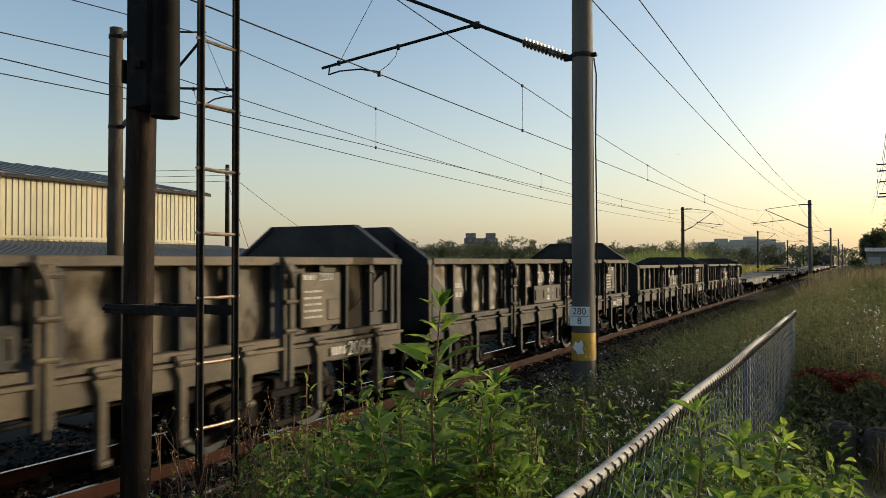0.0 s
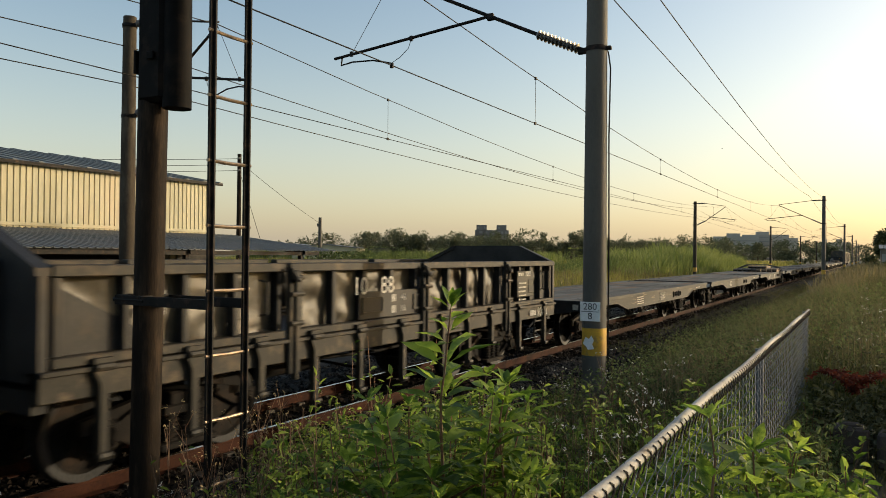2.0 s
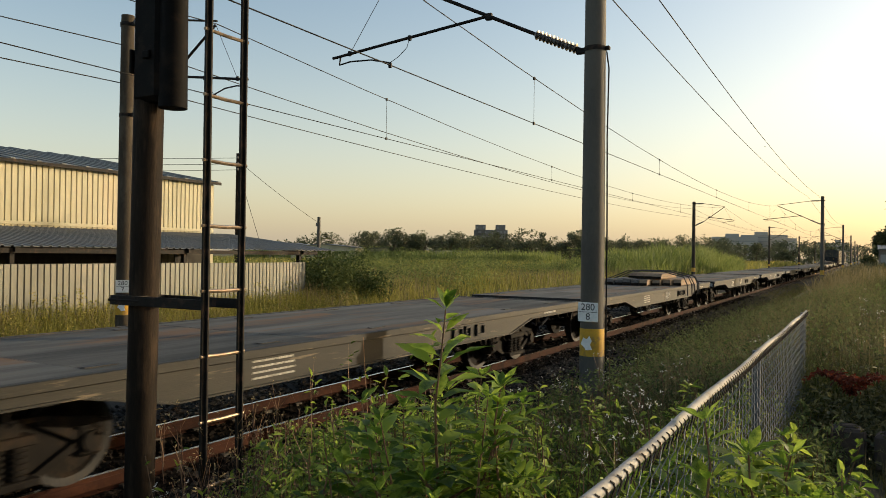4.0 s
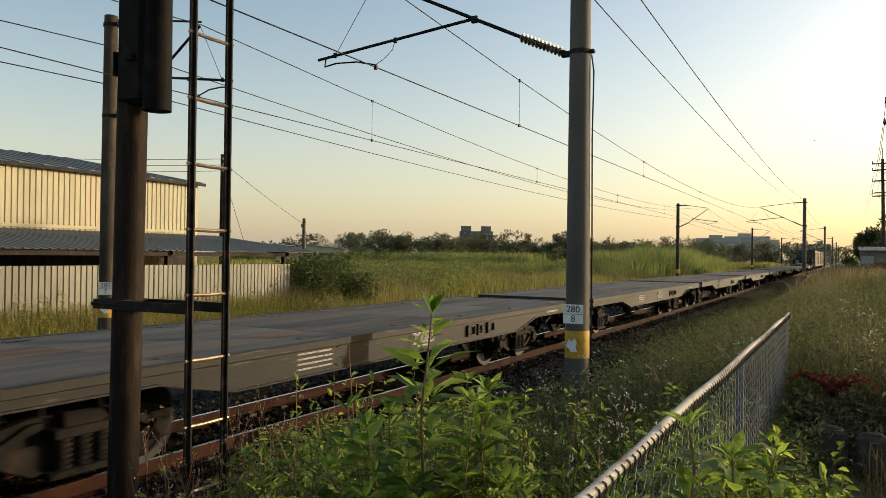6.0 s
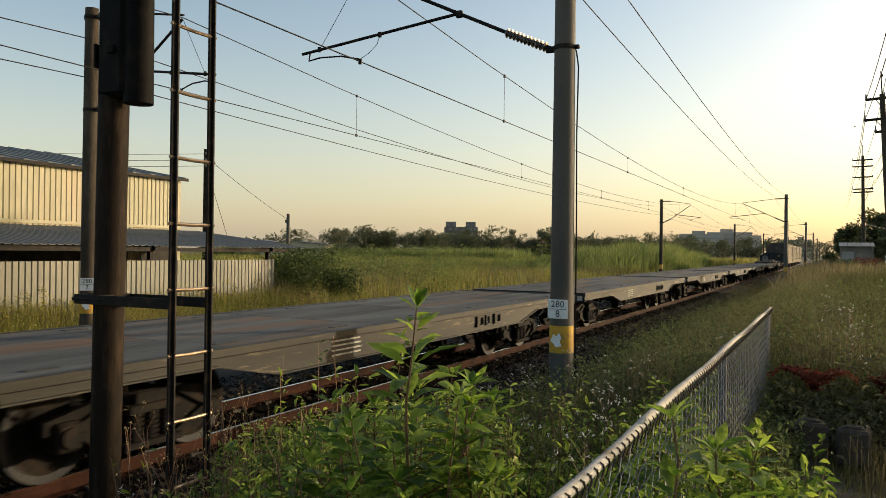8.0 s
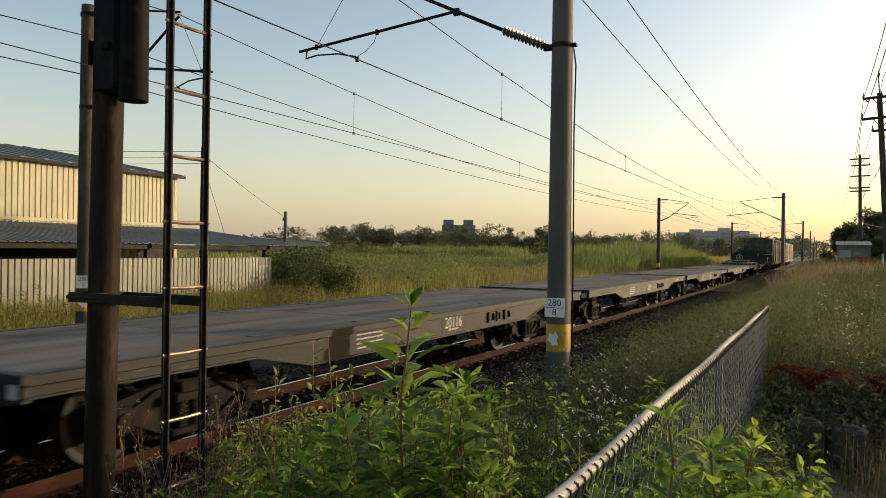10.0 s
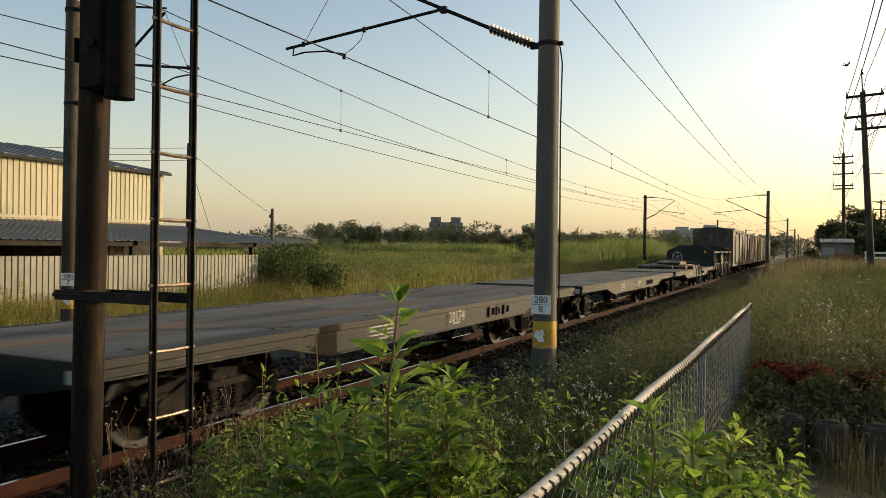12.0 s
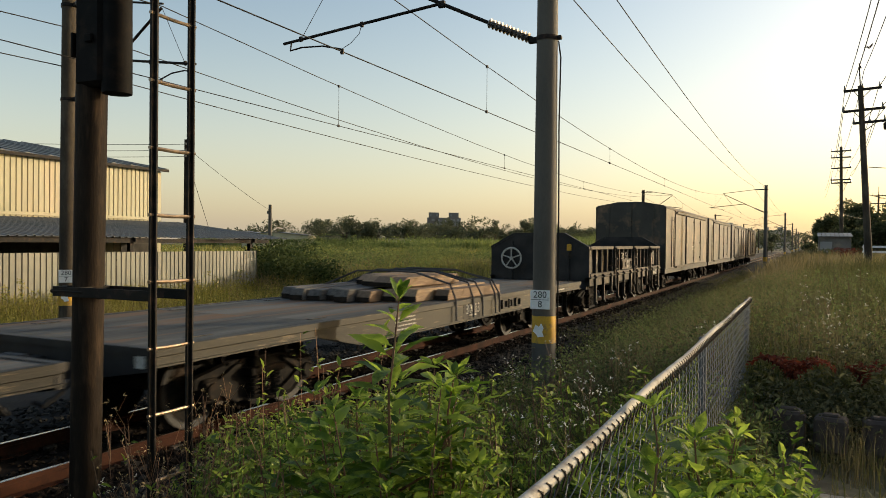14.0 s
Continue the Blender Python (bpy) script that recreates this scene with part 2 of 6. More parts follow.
# leaf green made paler and greyer, distance haze put into the colour
M["far_leaf_hazed"] = surface("far_tree_leaf_hazed", (0.075, 0.09, 0.052), (0.16, 0.17, 0.1), 0.8, scale=0.3, fine=3, island=0.4, transmit=0.35, bump=0, spec=0.1)
# roadside leaves lightened in colour to carry the haze before the sky
M["road_tree"] = surface("road_tree_leaf_hazed", (0.06, 0.075, 0.035), (0.16, 0.17, 0.085), 0.85, scale=0.3, fine=3, island=0.5, transmit=0.45, bump=0, spec=0.1)
M["herb"] = surface("herb_green", (0.055, 0.08, 0.025), (0.18, 0.215, 0.075), 0.65, scale=2, fine=12, island=0.6, transmit=0.45, bump=0, spec=0.25)
M["dark_bush"] = surface("dark_bush_leaf", (0.045, 0.05, 0.02), (0.15, 0.14, 0.06), 0.7, scale=3, fine=20, island=0.5, transmit=0.3, bump=0)
M["bark"] = surface("bark", (0.04, 0.03, 0.02), (0.1, 0.075, 0.05), 0.9, scale=5, bump=0.3)
# horizon walls and windows: haze painted in as pale, low-contrast greys
M["far_building"] = surface("far_building_hazed", (0.36, 0.33, 0.28), (0.44, 0.41, 0.35), 0.8, scale=0.05, fine=0.5, bump=0)
M["tower"] = surface("far_tower_hazed", (0.17, 0.16, 0.145), (0.22, 0.207, 0.185), 0.85, scale=0.05, fine=0.5, bump=0)
M["hazed_window"] = surface("far_window_hazed", (0.24, 0.235, 0.22), (0.3, 0.29, 0.27), 0.4, scale=0.05, bump=0)
M["house_wall"] = surface("house_wall", (0.1, 0.09, 0.075), (0.18, 0.16, 0.14), 0.85, scale=0.8, fine=10, stain=(0.25, 0.2, 0.15), bump=0.1)
M["clay"] = surface("clay_pot", (0.045, 0.032, 0.026), (0.09, 0.065, 0.05), 0.85, scale=6, bump=0.1)

# ---- mesh helpers ----


def mesh_of(bm, name, material, smooth=None):
    me = bpy.data.meshes.new(name)
    bm.normal_update()
    bm.to_mesh(me)
    bm.free()
    for m in (material if isinstance(material, (list, tuple)) else [material]):
        me.materials.append(m)
    if smooth is not None:
        me.polygons.foreach_set("use_smooth", [True] * len(me.polygons))
        me.set_sharp_from_angle(angle=radians(smooth))
    return me


def part(name, bm, material, parent, label="", at=None, smooth=35):
    ob = new(name, mesh_of(bm, name, material, smooth))
    ob.parent = parent
    if at is not None:
        ob.matrix_basis = at
    if label:
        ob["label"] = label
    return ob


def share(name, me, parent, at, label=""):
    ob = new(name, me)
    ob.parent = parent
    ob.matrix_basis = at
    if label:
        ob["label"] = label
    return ob


def thing(name, label, category, at=None, group="", kind=""):
    ob = new(name)
    ob.empty_display_size = 0.2
    if at is not None:
        ob.matrix_basis = at
    return tagged(ob, label, category, group, kind)


def solo(name, bm, material, label, category, group="", kind="", smooth=35, at=None):
    ob = new(name, mesh_of(bm, name, material, smooth))
    if at is not None:
        ob.matrix_basis = at
    return tagged(ob, label, category, group, kind)


def box(bm, x0, x1, y0, y1, z0, z1, bevel=0.0, mi=0):
    v = [bm.verts.new((x, y, z)) for x in (x0, x1) for y in (y0, y1) for z in (z0, z1)]
    fs = [bm.faces.new([v[i] for i in f]) for f in ((0, 1, 3, 2), (4, 6, 7, 5), (0, 4, 5, 1), (2, 3, 7, 6), (0, 2, 6, 4), (1, 5, 7, 3))]
    for f in fs:
        f.material_index = mi
    if bevel:
        es = list({e for f in fs for e in f.edges})
        bmesh.ops.bevel(bm, geom=es, offset=bevel, segments=1, affect="EDGES")
    return bm


def tube(bm, p, q, r0, r1=None, n=10, mi=0, caps=True):
    r1 = r0 if r1 is None else r1
    p, q = Vector(p), Vector(q)
    d = (q - p).normalized()
    a = d.orthogonal().normalized()
    b = d.cross(a)
    rings = []
    for c, r in ((p, r0), (q, r1)):
        rings.append([bm.verts.new(c + r * (math.cos(k * math.tau / n) * a + math.sin(k * math.tau / n) * b)) for k in range(n)])
    for k in range(n):
        f = bm.faces.new((rings[0][k], rings[0][(k + 1) % n], rings[1][(k + 1) % n], rings[1][k]))
        f.material_index = mi
    if caps:
        bm.faces.new(rings[0][::-1]).material_index = mi
        bm.faces.new(rings[1]).material_index = mi
    return bm


def polytube(bm, pts, r, n=6, mi=0):
    """A bent tube through points, mitred."""
    pts = [Vector(p) for p in pts]
    rings = []
    ref = None
    for i, p in enumerate(pts):
        d = (pts[min(i + 1, len(pts) - 1)] - pts[max(i - 1, 0)]).normalized()
        if ref is None:
            ref = d.orthogonal().normalized()
        a = (ref - d * ref.dot(d)).normalized()
        ref = a
        b = d.cross(a)
        rr = r[i] if isinstance(r, (list, tuple)) else r
        rings.append([bm.verts.new(p + rr * (math.cos(k * math.tau / n) * a + math.sin(k * math.tau / n) * b)) for k in range(n)])
    for i in range(len(rings) - 1):
        for k in range(n):
            f = bm.faces.new((rings[i][k], rings[i][(k + 1) % n], rings[i + 1][(k + 1) % n], rings[i + 1][k]))
            f.material_index = mi
    bm.faces.new(rings[0][::-1]).material_index = mi
    bm.faces.new(rings[-1]).material_index = mi
    return bm


def prism(bm, outline, axis, lo, hi, mi=0):
    """A flat outline pushed along an axis: 0 x (outline in y, z), 1 y (x, z), 2 z (x, y)."""
    def place(a, b, c):
        return ((c, a, b), (a, c, b), (a, b, c))[axis]
    v0 = [bm.verts.new(place(a, b, lo)) for a, b in outline]
    v1 = [bm.verts.new(place(a, b, hi)) for a, b in outline]
    k = len(outline)
    fs = [bm.faces.new(v0), bm.faces.new(v1[::-1])]
    for i in range(k):
        fs.append(bm.faces.new((v0[i], v1[i], v1[(i + 1) % k], v0[(i + 1) % k])))
    for f in fs:
        f.material_index = mi
    bmesh.ops.recalc_face_normals(bm, faces=fs)
    return bm


def B():
    return bmesh.new()


def np_object(name, verts, quads, material, label, category, kind="stuff", tris=None):
    me = bpy.data.meshes.new(name)
    faces = quads.tolist() + (tris.tolist() if tris is not None else [])
    me.from_pydata(verts.tolist(), [], faces)
    for m in (material if isinstance(material, (list, tuple)) else [material]):
        me.materials.append(m)
    return tagged(new(name, me), label, category, kind=kind)


def lettering(text, size, material, name="number"):
    cu = bpy.data.curves.new(name, "FONT")
    cu.body, cu.size, cu.extrude, cu.align_x, cu.align_y = text, size, 0.0015, "CENTER", "CENTER"
    cu.resolution_u = 3
    tmp = bpy.data.objects.new(name, cu)
    me = bpy.data.meshes.new_from_object(tmp)
    bpy.data.objects.remove(tmp)
    me.materials.clear()
    me.materials.append(material)
    return me


FACE = Matrix(((0, 0, 1, 0), (1, 0, 0, 0), (0, 1, 0, 0), (0, 0, 0, 1)))   # flat writing turned to face +x, reading along +y

# ---- ground ----
TRACK, RAIL_HALF = -6.5, 0.565
PROFILE = [(-900, -1.0), (-120, -0.3), (-40, -0.1), (-17, -0.05), (-15.5, -0.5), (-13.2, -0.8), (-12.2, -0.45), (-11.9, -0.4), (-4.85, -0.4), (-4.2, -0.6),
           (-3.6, -0.5), (-2.6, -0.2), (-1.2, 0.25), (-0.5, 0.45), (3, 0.55), (30, 0.5), (900, 0)]


def ground_z(x, y=0.0):
    xs, zs = zip(*PROFILE)
    return float(np.interp(x, xs, zs))


def ground_np(x):
    xs, zs = zip(*PROFILE)
    return np.interp(x, xs, zs)


def build_ground():
    xs = np.array(sorted(set([p[0] for p in PROFILE] + list(np.linspace(-16, 4, 41)) + [-300, -200, -80, -60, -30, -25, -20, 6, 10, 15, 60, 150, 400])))
    ys = np.concatenate([[-300, -100, -40], np.linspace(-15, 30, 46), np.linspace(33, 100, 24), [130, 170, 250, 400, 700, 1200, 2500]])
    rnd = np.random.RandomState(3)
    v = []
    for y in ys:
        for x in xs:
            wob = 0.05 * rnd.randn() if not (-12.5 < x < -4.2) and abs(x) < 40 else 0
            v.append((x * (1 + max(y - 200, 0) / 600), y, ground_z(x) + wob))
    nx = len(xs)
    q = [(j * nx + i, j * nx + i + 1, (j + 1) * nx + i + 1, (j + 1) * nx + i) for j in range(len(ys) - 1) for i in range(nx - 1)]
    np_object("ground", np.array(v), np.array(q), M["soil"], "dark soil ground with grass and weeds beside the railway", "ground", kind="structure")
    bm = B()
    prism(bm, [(-12.4, -0.65), (-12.1, -0.31), (-11.8, -0.27), (-5.0, -0.27), (-4.75, -0.31), (-4.15, -0.65)], 1, -14, 260)
    solo("ballast_bed", bm, M["ballast_bed"], "grey stone ballast bed under the railway track", "ballast", kind="structure")
    bm = B()
    prism(bm, [(-7.75, -0.275), (-7.6, -0.262), (-5.45, -0.262), (-5.3, -0.275)], 1, -14, 259)
    solo("ballast_bed", bm, M["ballast_oily_shaded"], "grease-stained ballast between the rails, darkened for the shade under wagons", "ballast", kind="structure")
    # concrete footpath beyond the fence, broken at its edge
    bm = B()
    for i in range(5):
        box(bm, 0.14, 2.9, -3 + i * 1.55, -1.46 + i * 1.55, 0.35, 0.53 + 0.008 * (i % 2), 0.015)
    solo("pavement", bm, M["concrete_path"], "worn concrete slab path with dirt and weeds", "pavement", kind="structure")


build_ground()

# loose ballast stones


def build_stones():
    rnd = np.random.RandomState(5)
    n = 34000
    y = np.concatenate([rnd.uniform(1.0, 16, n * 2 // 3), rnd.uniform(16, 45, n - n * 2 // 3)])
    x = np.where(rnd.uniform(0, 1, n) < 0.6, rnd.uniform(-5.9, -3.85, n), rnd.uniform(-9.0, -5.9, n))
    z = np.where(x > -4.75, np.interp(x, (-4.75, -4.15, -3.8), (-0.3, -0.56, -0.52)), -0.27) + rnd.uniform(0, 0.03, n)
    s = rnd.uniform(0.018, 0.04, n) * np.where(y > 16, 1.5, 1)
    base = np.array([(1, 0, 0), (0, 1, 0), (-1, 0, 0), (0, -1, 0), (0, 0, 1), (0, 0, -1), (0.6, 0.6, 0.5), (-0.6, -0.6, 0.5)])
    tri = np.array([(0, 6, 4), (6, 1, 4), (1, 2, 4), (2, 7, 4), (7, 3, 4), (3, 0, 4), (0, 1, 6), (2, 3, 7), (1, 0, 5), (2, 1, 5), (3, 2, 5), (0, 3, 5)])
    v = base[None] * (1 + 0.35 * rnd.randn(n, 8, 1)) * s[:, None, None] * np.stack([np.ones(n), rnd.uniform(0.7, 1.4, n), rnd.uniform(0.5, 0.9, n)], 1)[:, None, :]
    a = rnd.uniform(0, 6.28, n)
    c, sn = np.cos(a)[:, None], np.sin(a)[:, None]
    v = np.stack([v[..., 0] * c - v[..., 1] * sn, v[..., 0] * sn + v[..., 1] * c, v[..., 2]], 2) + np.stack([x, y, z], 1)[:, None]
    # stones between the rails take the darker grease-and-shade colour
    dark = (x > -7.7) & (x < -5.35)
    for part_of, key, label in ((~dark, "ballast", "loose grey-brown crushed stones along the track"), (dark, "ballast_oily_shaded", "grease-stained crushed stones between the rails, darkened for the shade under wagons")):
        f = tri[None] + (np.arange(part_of.sum()) * 8)[:, None, None]
        np_object("ballast_stones", v[part_of].reshape(-1, 3), f.reshape(-1, 3), M[key], label, "ballast")


build_stones()


def build_track():
    track = thing("railway_track", "rusty steel rails with polished tops on concrete sleepers", "railway track", pose(0, 0, -0.1), kind="structure")
    outline = [(-0.065, -0.153), (0.065, -0.153), (0.065, -0.142), (0.012, -0.128), (0.009, -0.045), (0.0325, -0.035), (0.0325, -0.004),
               (0.026, 0.0), (-0.026, 0.0), (-0.0325, -0.004), (-0.0325, -0.035), (-0.009, -0.045), (-0.012, -0.128), (-0.065, -0.142)]
    for side in (-1, 1):
        bm = B()
        prism(bm, [(TRACK + side * RAIL_HALF + a, b) for a, b in outline], 1, -14, 300)
        r = part("rail", bm, M["rail_side"], track, "rust-red steel rail", smooth=20)
        bm = B()
        box(bm, TRACK + side * RAIL_HALF - 0.024, TRACK + side * RAIL_HALF + 0.024, -14, 300, -0.004, 0.0015)
        part("rail_head", bm, M["rail_top"], r, "polished running surface", smooth=None)
    bm = B()
    prism(bm, [(-1.0, -0.2), (1.0, -0.2), (0.97, -0.11), (0.45, -0.13), (-0.45, -0.13), (-0.97, -0.11)], 1, -0.12, 0.12)
    for s in (-1, 1):
        for k in (-0.1, 0.1):
            box(bm, s * RAIL_HALF + k - 0.03, s * RAIL_HALF + k + 0.03, -0.06, 0.06, -0.12, -0.085)
    sl = mesh_of(bm, "sleeper", M["sleeper"])
    for i in range(150):
        share("sleeper", sl, track, pose(TRACK, -6 + i * 0.62, -0.035))


build_track()

# ---- the train ----
SPEED, RAIL_Z = 14.2, -0.1
WHEELS = []        # (wheelset, wagon's front end at the start)
WAGONS = []        # (wagon, front end at the start)


def build_wheelset(parent, y):
    bm = B()
    for s in (-1, 1):
        x = s * 0.565
        prof = [(0.0, 0.06), (0.0, 0.10), (0.012, 0.13), (0.012, 0.33), (-0.02, 0.36), (-0.03, 0.43), (0.07, 0.425), (0.085, 0.455), (0.105, 0.45), (0.105, 0.36), (0.05, 0.33), (0.045, 0.13), (0.07, 0.1), (0.07, 0.06)]
        n, rings = 28, []
        for k in range(n):
            a = k * math.tau / n
            rings.append([bm.verts.new((x + s * (0.04 - px), r * math.cos(a), r * math.sin(a))) for px, r in prof])
        for k in range(n):
            for j in range(len(prof) - 1):
                f = bm.faces.new((rings[k][j], rings[(k + 1) % n][j], rings[(k + 1) % n][j + 1], rings[k][j + 1]))
                f.material_index = 1 if j == 4 else 0
        # cut marks and bolts that show the turning
        for k in range(4):
            a = k * math.tau / 4
            box(bm, x + s * 0.03 - 0.012, x + s * 0.03 + 0.012, 0.22 * math.cos(a) - 0.03, 0.22 * math.cos(a) + 0.03, 0.22 * math.sin(a) - 0.03, 0.22 * math.sin(a) + 0.03)
    tube(bm, (-0.78, 0, 0), (0.78, 0, 0), 0.07, n=12)
    bmesh.ops.recalc_face_normals(bm, faces=bm.faces[:])
    return part("wheelset", bm, [M["bogie"], M["black_steel"]], parent, "steel wheels on a turning axle", pose(0, y, 0.43))


def build_bogie_frame(bm, y, wheelbase=1.65):
    """Cast side frames with springs, journal boxes, bolster and brake beams."""
    h = wheelbase / 2
    for s in (-1, 1):
        x0, x1 = s * 0.76, s * 0.9
        lo, hi = min(x0, x1), max(x0, x1)
        prism(bm, [(y - h - 0.2, 0.58), (y - h - 0.2, 0.46), (y - h + 0.14, 0.46), (y - 0.42, 0.2), (y + 0.42, 0.2), (y + h - 0.14, 0.46), (y + h + 0.2, 0.46), (y + h + 0.2, 0.58), (y + 0.42, 0.7), (y - 0.42, 0.7)], 0, lo + 0.03, hi - 0.03)
        for k in (-1, 1):
            box(bm, lo - 0.02, hi + 0.04, y + k * h - 0.12, y + k * h + 0.12, 0.3, 0.56, 0.03)
            tube(bm, (hi if s > 0 else lo, y + k * h, 0.43), ((hi + 0.07) if s > 0 else (lo - 0.07), y + k * h, 0.43), 0.09, n=12)
            prism(bm, [(y + k * 0.32, 0.66), (y + k * 0.44, 0.66), (y + k * (h - 0.05), 0.5), (y + k * (h - 0.14), 0.46)], 0, lo - 0.02, hi + 0.02)
            prism(bm, [(y + k * 0.3, 0.24), (y + k * 0.42, 0.24), (y + k * (h - 0.02), 0.42), (y + k * (h - 0.14), 0.44)], 0, lo - 0.02, hi + 0.02)
        for k in (-0.18, 0, 0.18):
            xo = s * 0.94
            for z in np.arange(0.27, 0.52, 0.045):
                tube(bm, (xo, y + k, z), (xo, y + k, z + 0.026), 0.075, n=9)
            tube(bm, (xo, y + k, 0.25), (xo, y + k, 0.54), 0.05, n=8)
        box(bm, min(s * 0.84, s * 1.03), max(s * 0.84, s * 1.03), y - 0.34, y + 0.34, 0.2, 0.26, 0.01)
        box(bm, min(s * 0.84, s * 1.03), max(s * 0.84, s * 1.03), y - 0.3, y + 0.3, 0.52, 0.6, 0.01)
    box(bm, -0.98, 0.98, y - 0.2, y + 0.2, 0.55, 0.72, 0.02)
    for k in (-1, 1):
        box(bm, -0.75, 0.75, y + k * (h - 0.52) - 0.04, y + k * (h - 0.52) + 0.04, 0.3, 0.4)
    return bm


def build_running_gear(wagon, length, bogie_in, under_z):
    """Bogies with turning wheelsets, couplers, brake gear below the floor."""
    for yb in (bogie_in, length - bogie_in):
        part("bogie", build_bogie_frame(B(), yb), M["bogie"], wagon, "rusty cast bogie frame with coil springs")
        for k in (-0.825, 0.825):
            build_wheelset(wagon, yb + k)
    for end, sgn in ((0, -1), (length, 1)):
        bm = B()
        box(bm, -0.09, 0.09, min(end, end + sgn * 0.2), max(end, end + sgn * 0.2), 0.78, 0.92, 0.01)
        box(bm, -0.17, 0.17, min(end + sgn * 0.18, end + sgn * 0.33), max(end + sgn * 0.18, end + sgn * 0.33), 0.72, 0.97, 0.04)
        for x in (-0.5, 0.5):
            polytube(bm, [(x, end, 0.75), (x * 0.9, end + sgn * 0.12, 0.62), (x * 0.8, end + sgn * 0.25, 0.52), (x * 0.6, end + sgn * 0.28, 0.55)], 0.025)
        part("coupler", bm, M["black_steel"], wagon, "black knuckle coupler with brake hoses")
    bm = B()
    mid = length / 2
    tube(bm, (0.35, mid - 1.9, under_z - 0.22), (0.35, mid - 0.9, under_z - 0.22), 0.2, n=16)
    tube(bm, (-0.45, mid + 0.6, under_z - 0.2), (-0.45, mid + 1.3, under_z - 0.2), 0.17, n=14)
    box(bm, -0.16, 0.16, 0.3, length - 0.3, under_z - 0.28, under_z, 0)
    polytube(bm, [(0.9, bogie_in + 1.2, under_z - 0.15), (0.9, mid, under_z - 0.22), (0.9, length - bogie_in - 1.2, under_z - 0.15)], 0.022)
    for k in (-0.7, 0.2, 0.9):
        polytube(bm, [(0.2, mid + k, under_z - 0.3), (1.15, mid + k * 1.1, under_z - 0.34)], 0.02)
    part("brake_gear", bm, M["bogie"], wagon, "dark brake cylinder, air tank and rods")


def add_plate(wagon, y, z, text, size, x):
    share("number", lettering(text, size, M["white_paint"]), wagon, Matrix.Translation((x, y, z)) @ FACE, "white painted wagon number")


def bars(wagon, x, y, z, rows, width, height, gap, name="marking"):
    """Small unreadable stencilled marking as bars."""
    bm = B()
    rnd = random.Random(int(y * 100))
    for r in range(rows):
        yy = y
        while yy < y + width:
            w = rnd.uniform(0.03, 0.07)
            box(bm, x, x + 0.003, yy, min(yy + w, y + width), z - r * gap, z - r * gap + height)
            yy += w + rnd.uniform(0.012, 0.03)
    return tagged(part(name, bm, M["white_paint"], wagon, "white stencilled marking", smooth=None), kind="stuff")


FLAT_LEN, HALF = 13.75, 1.47


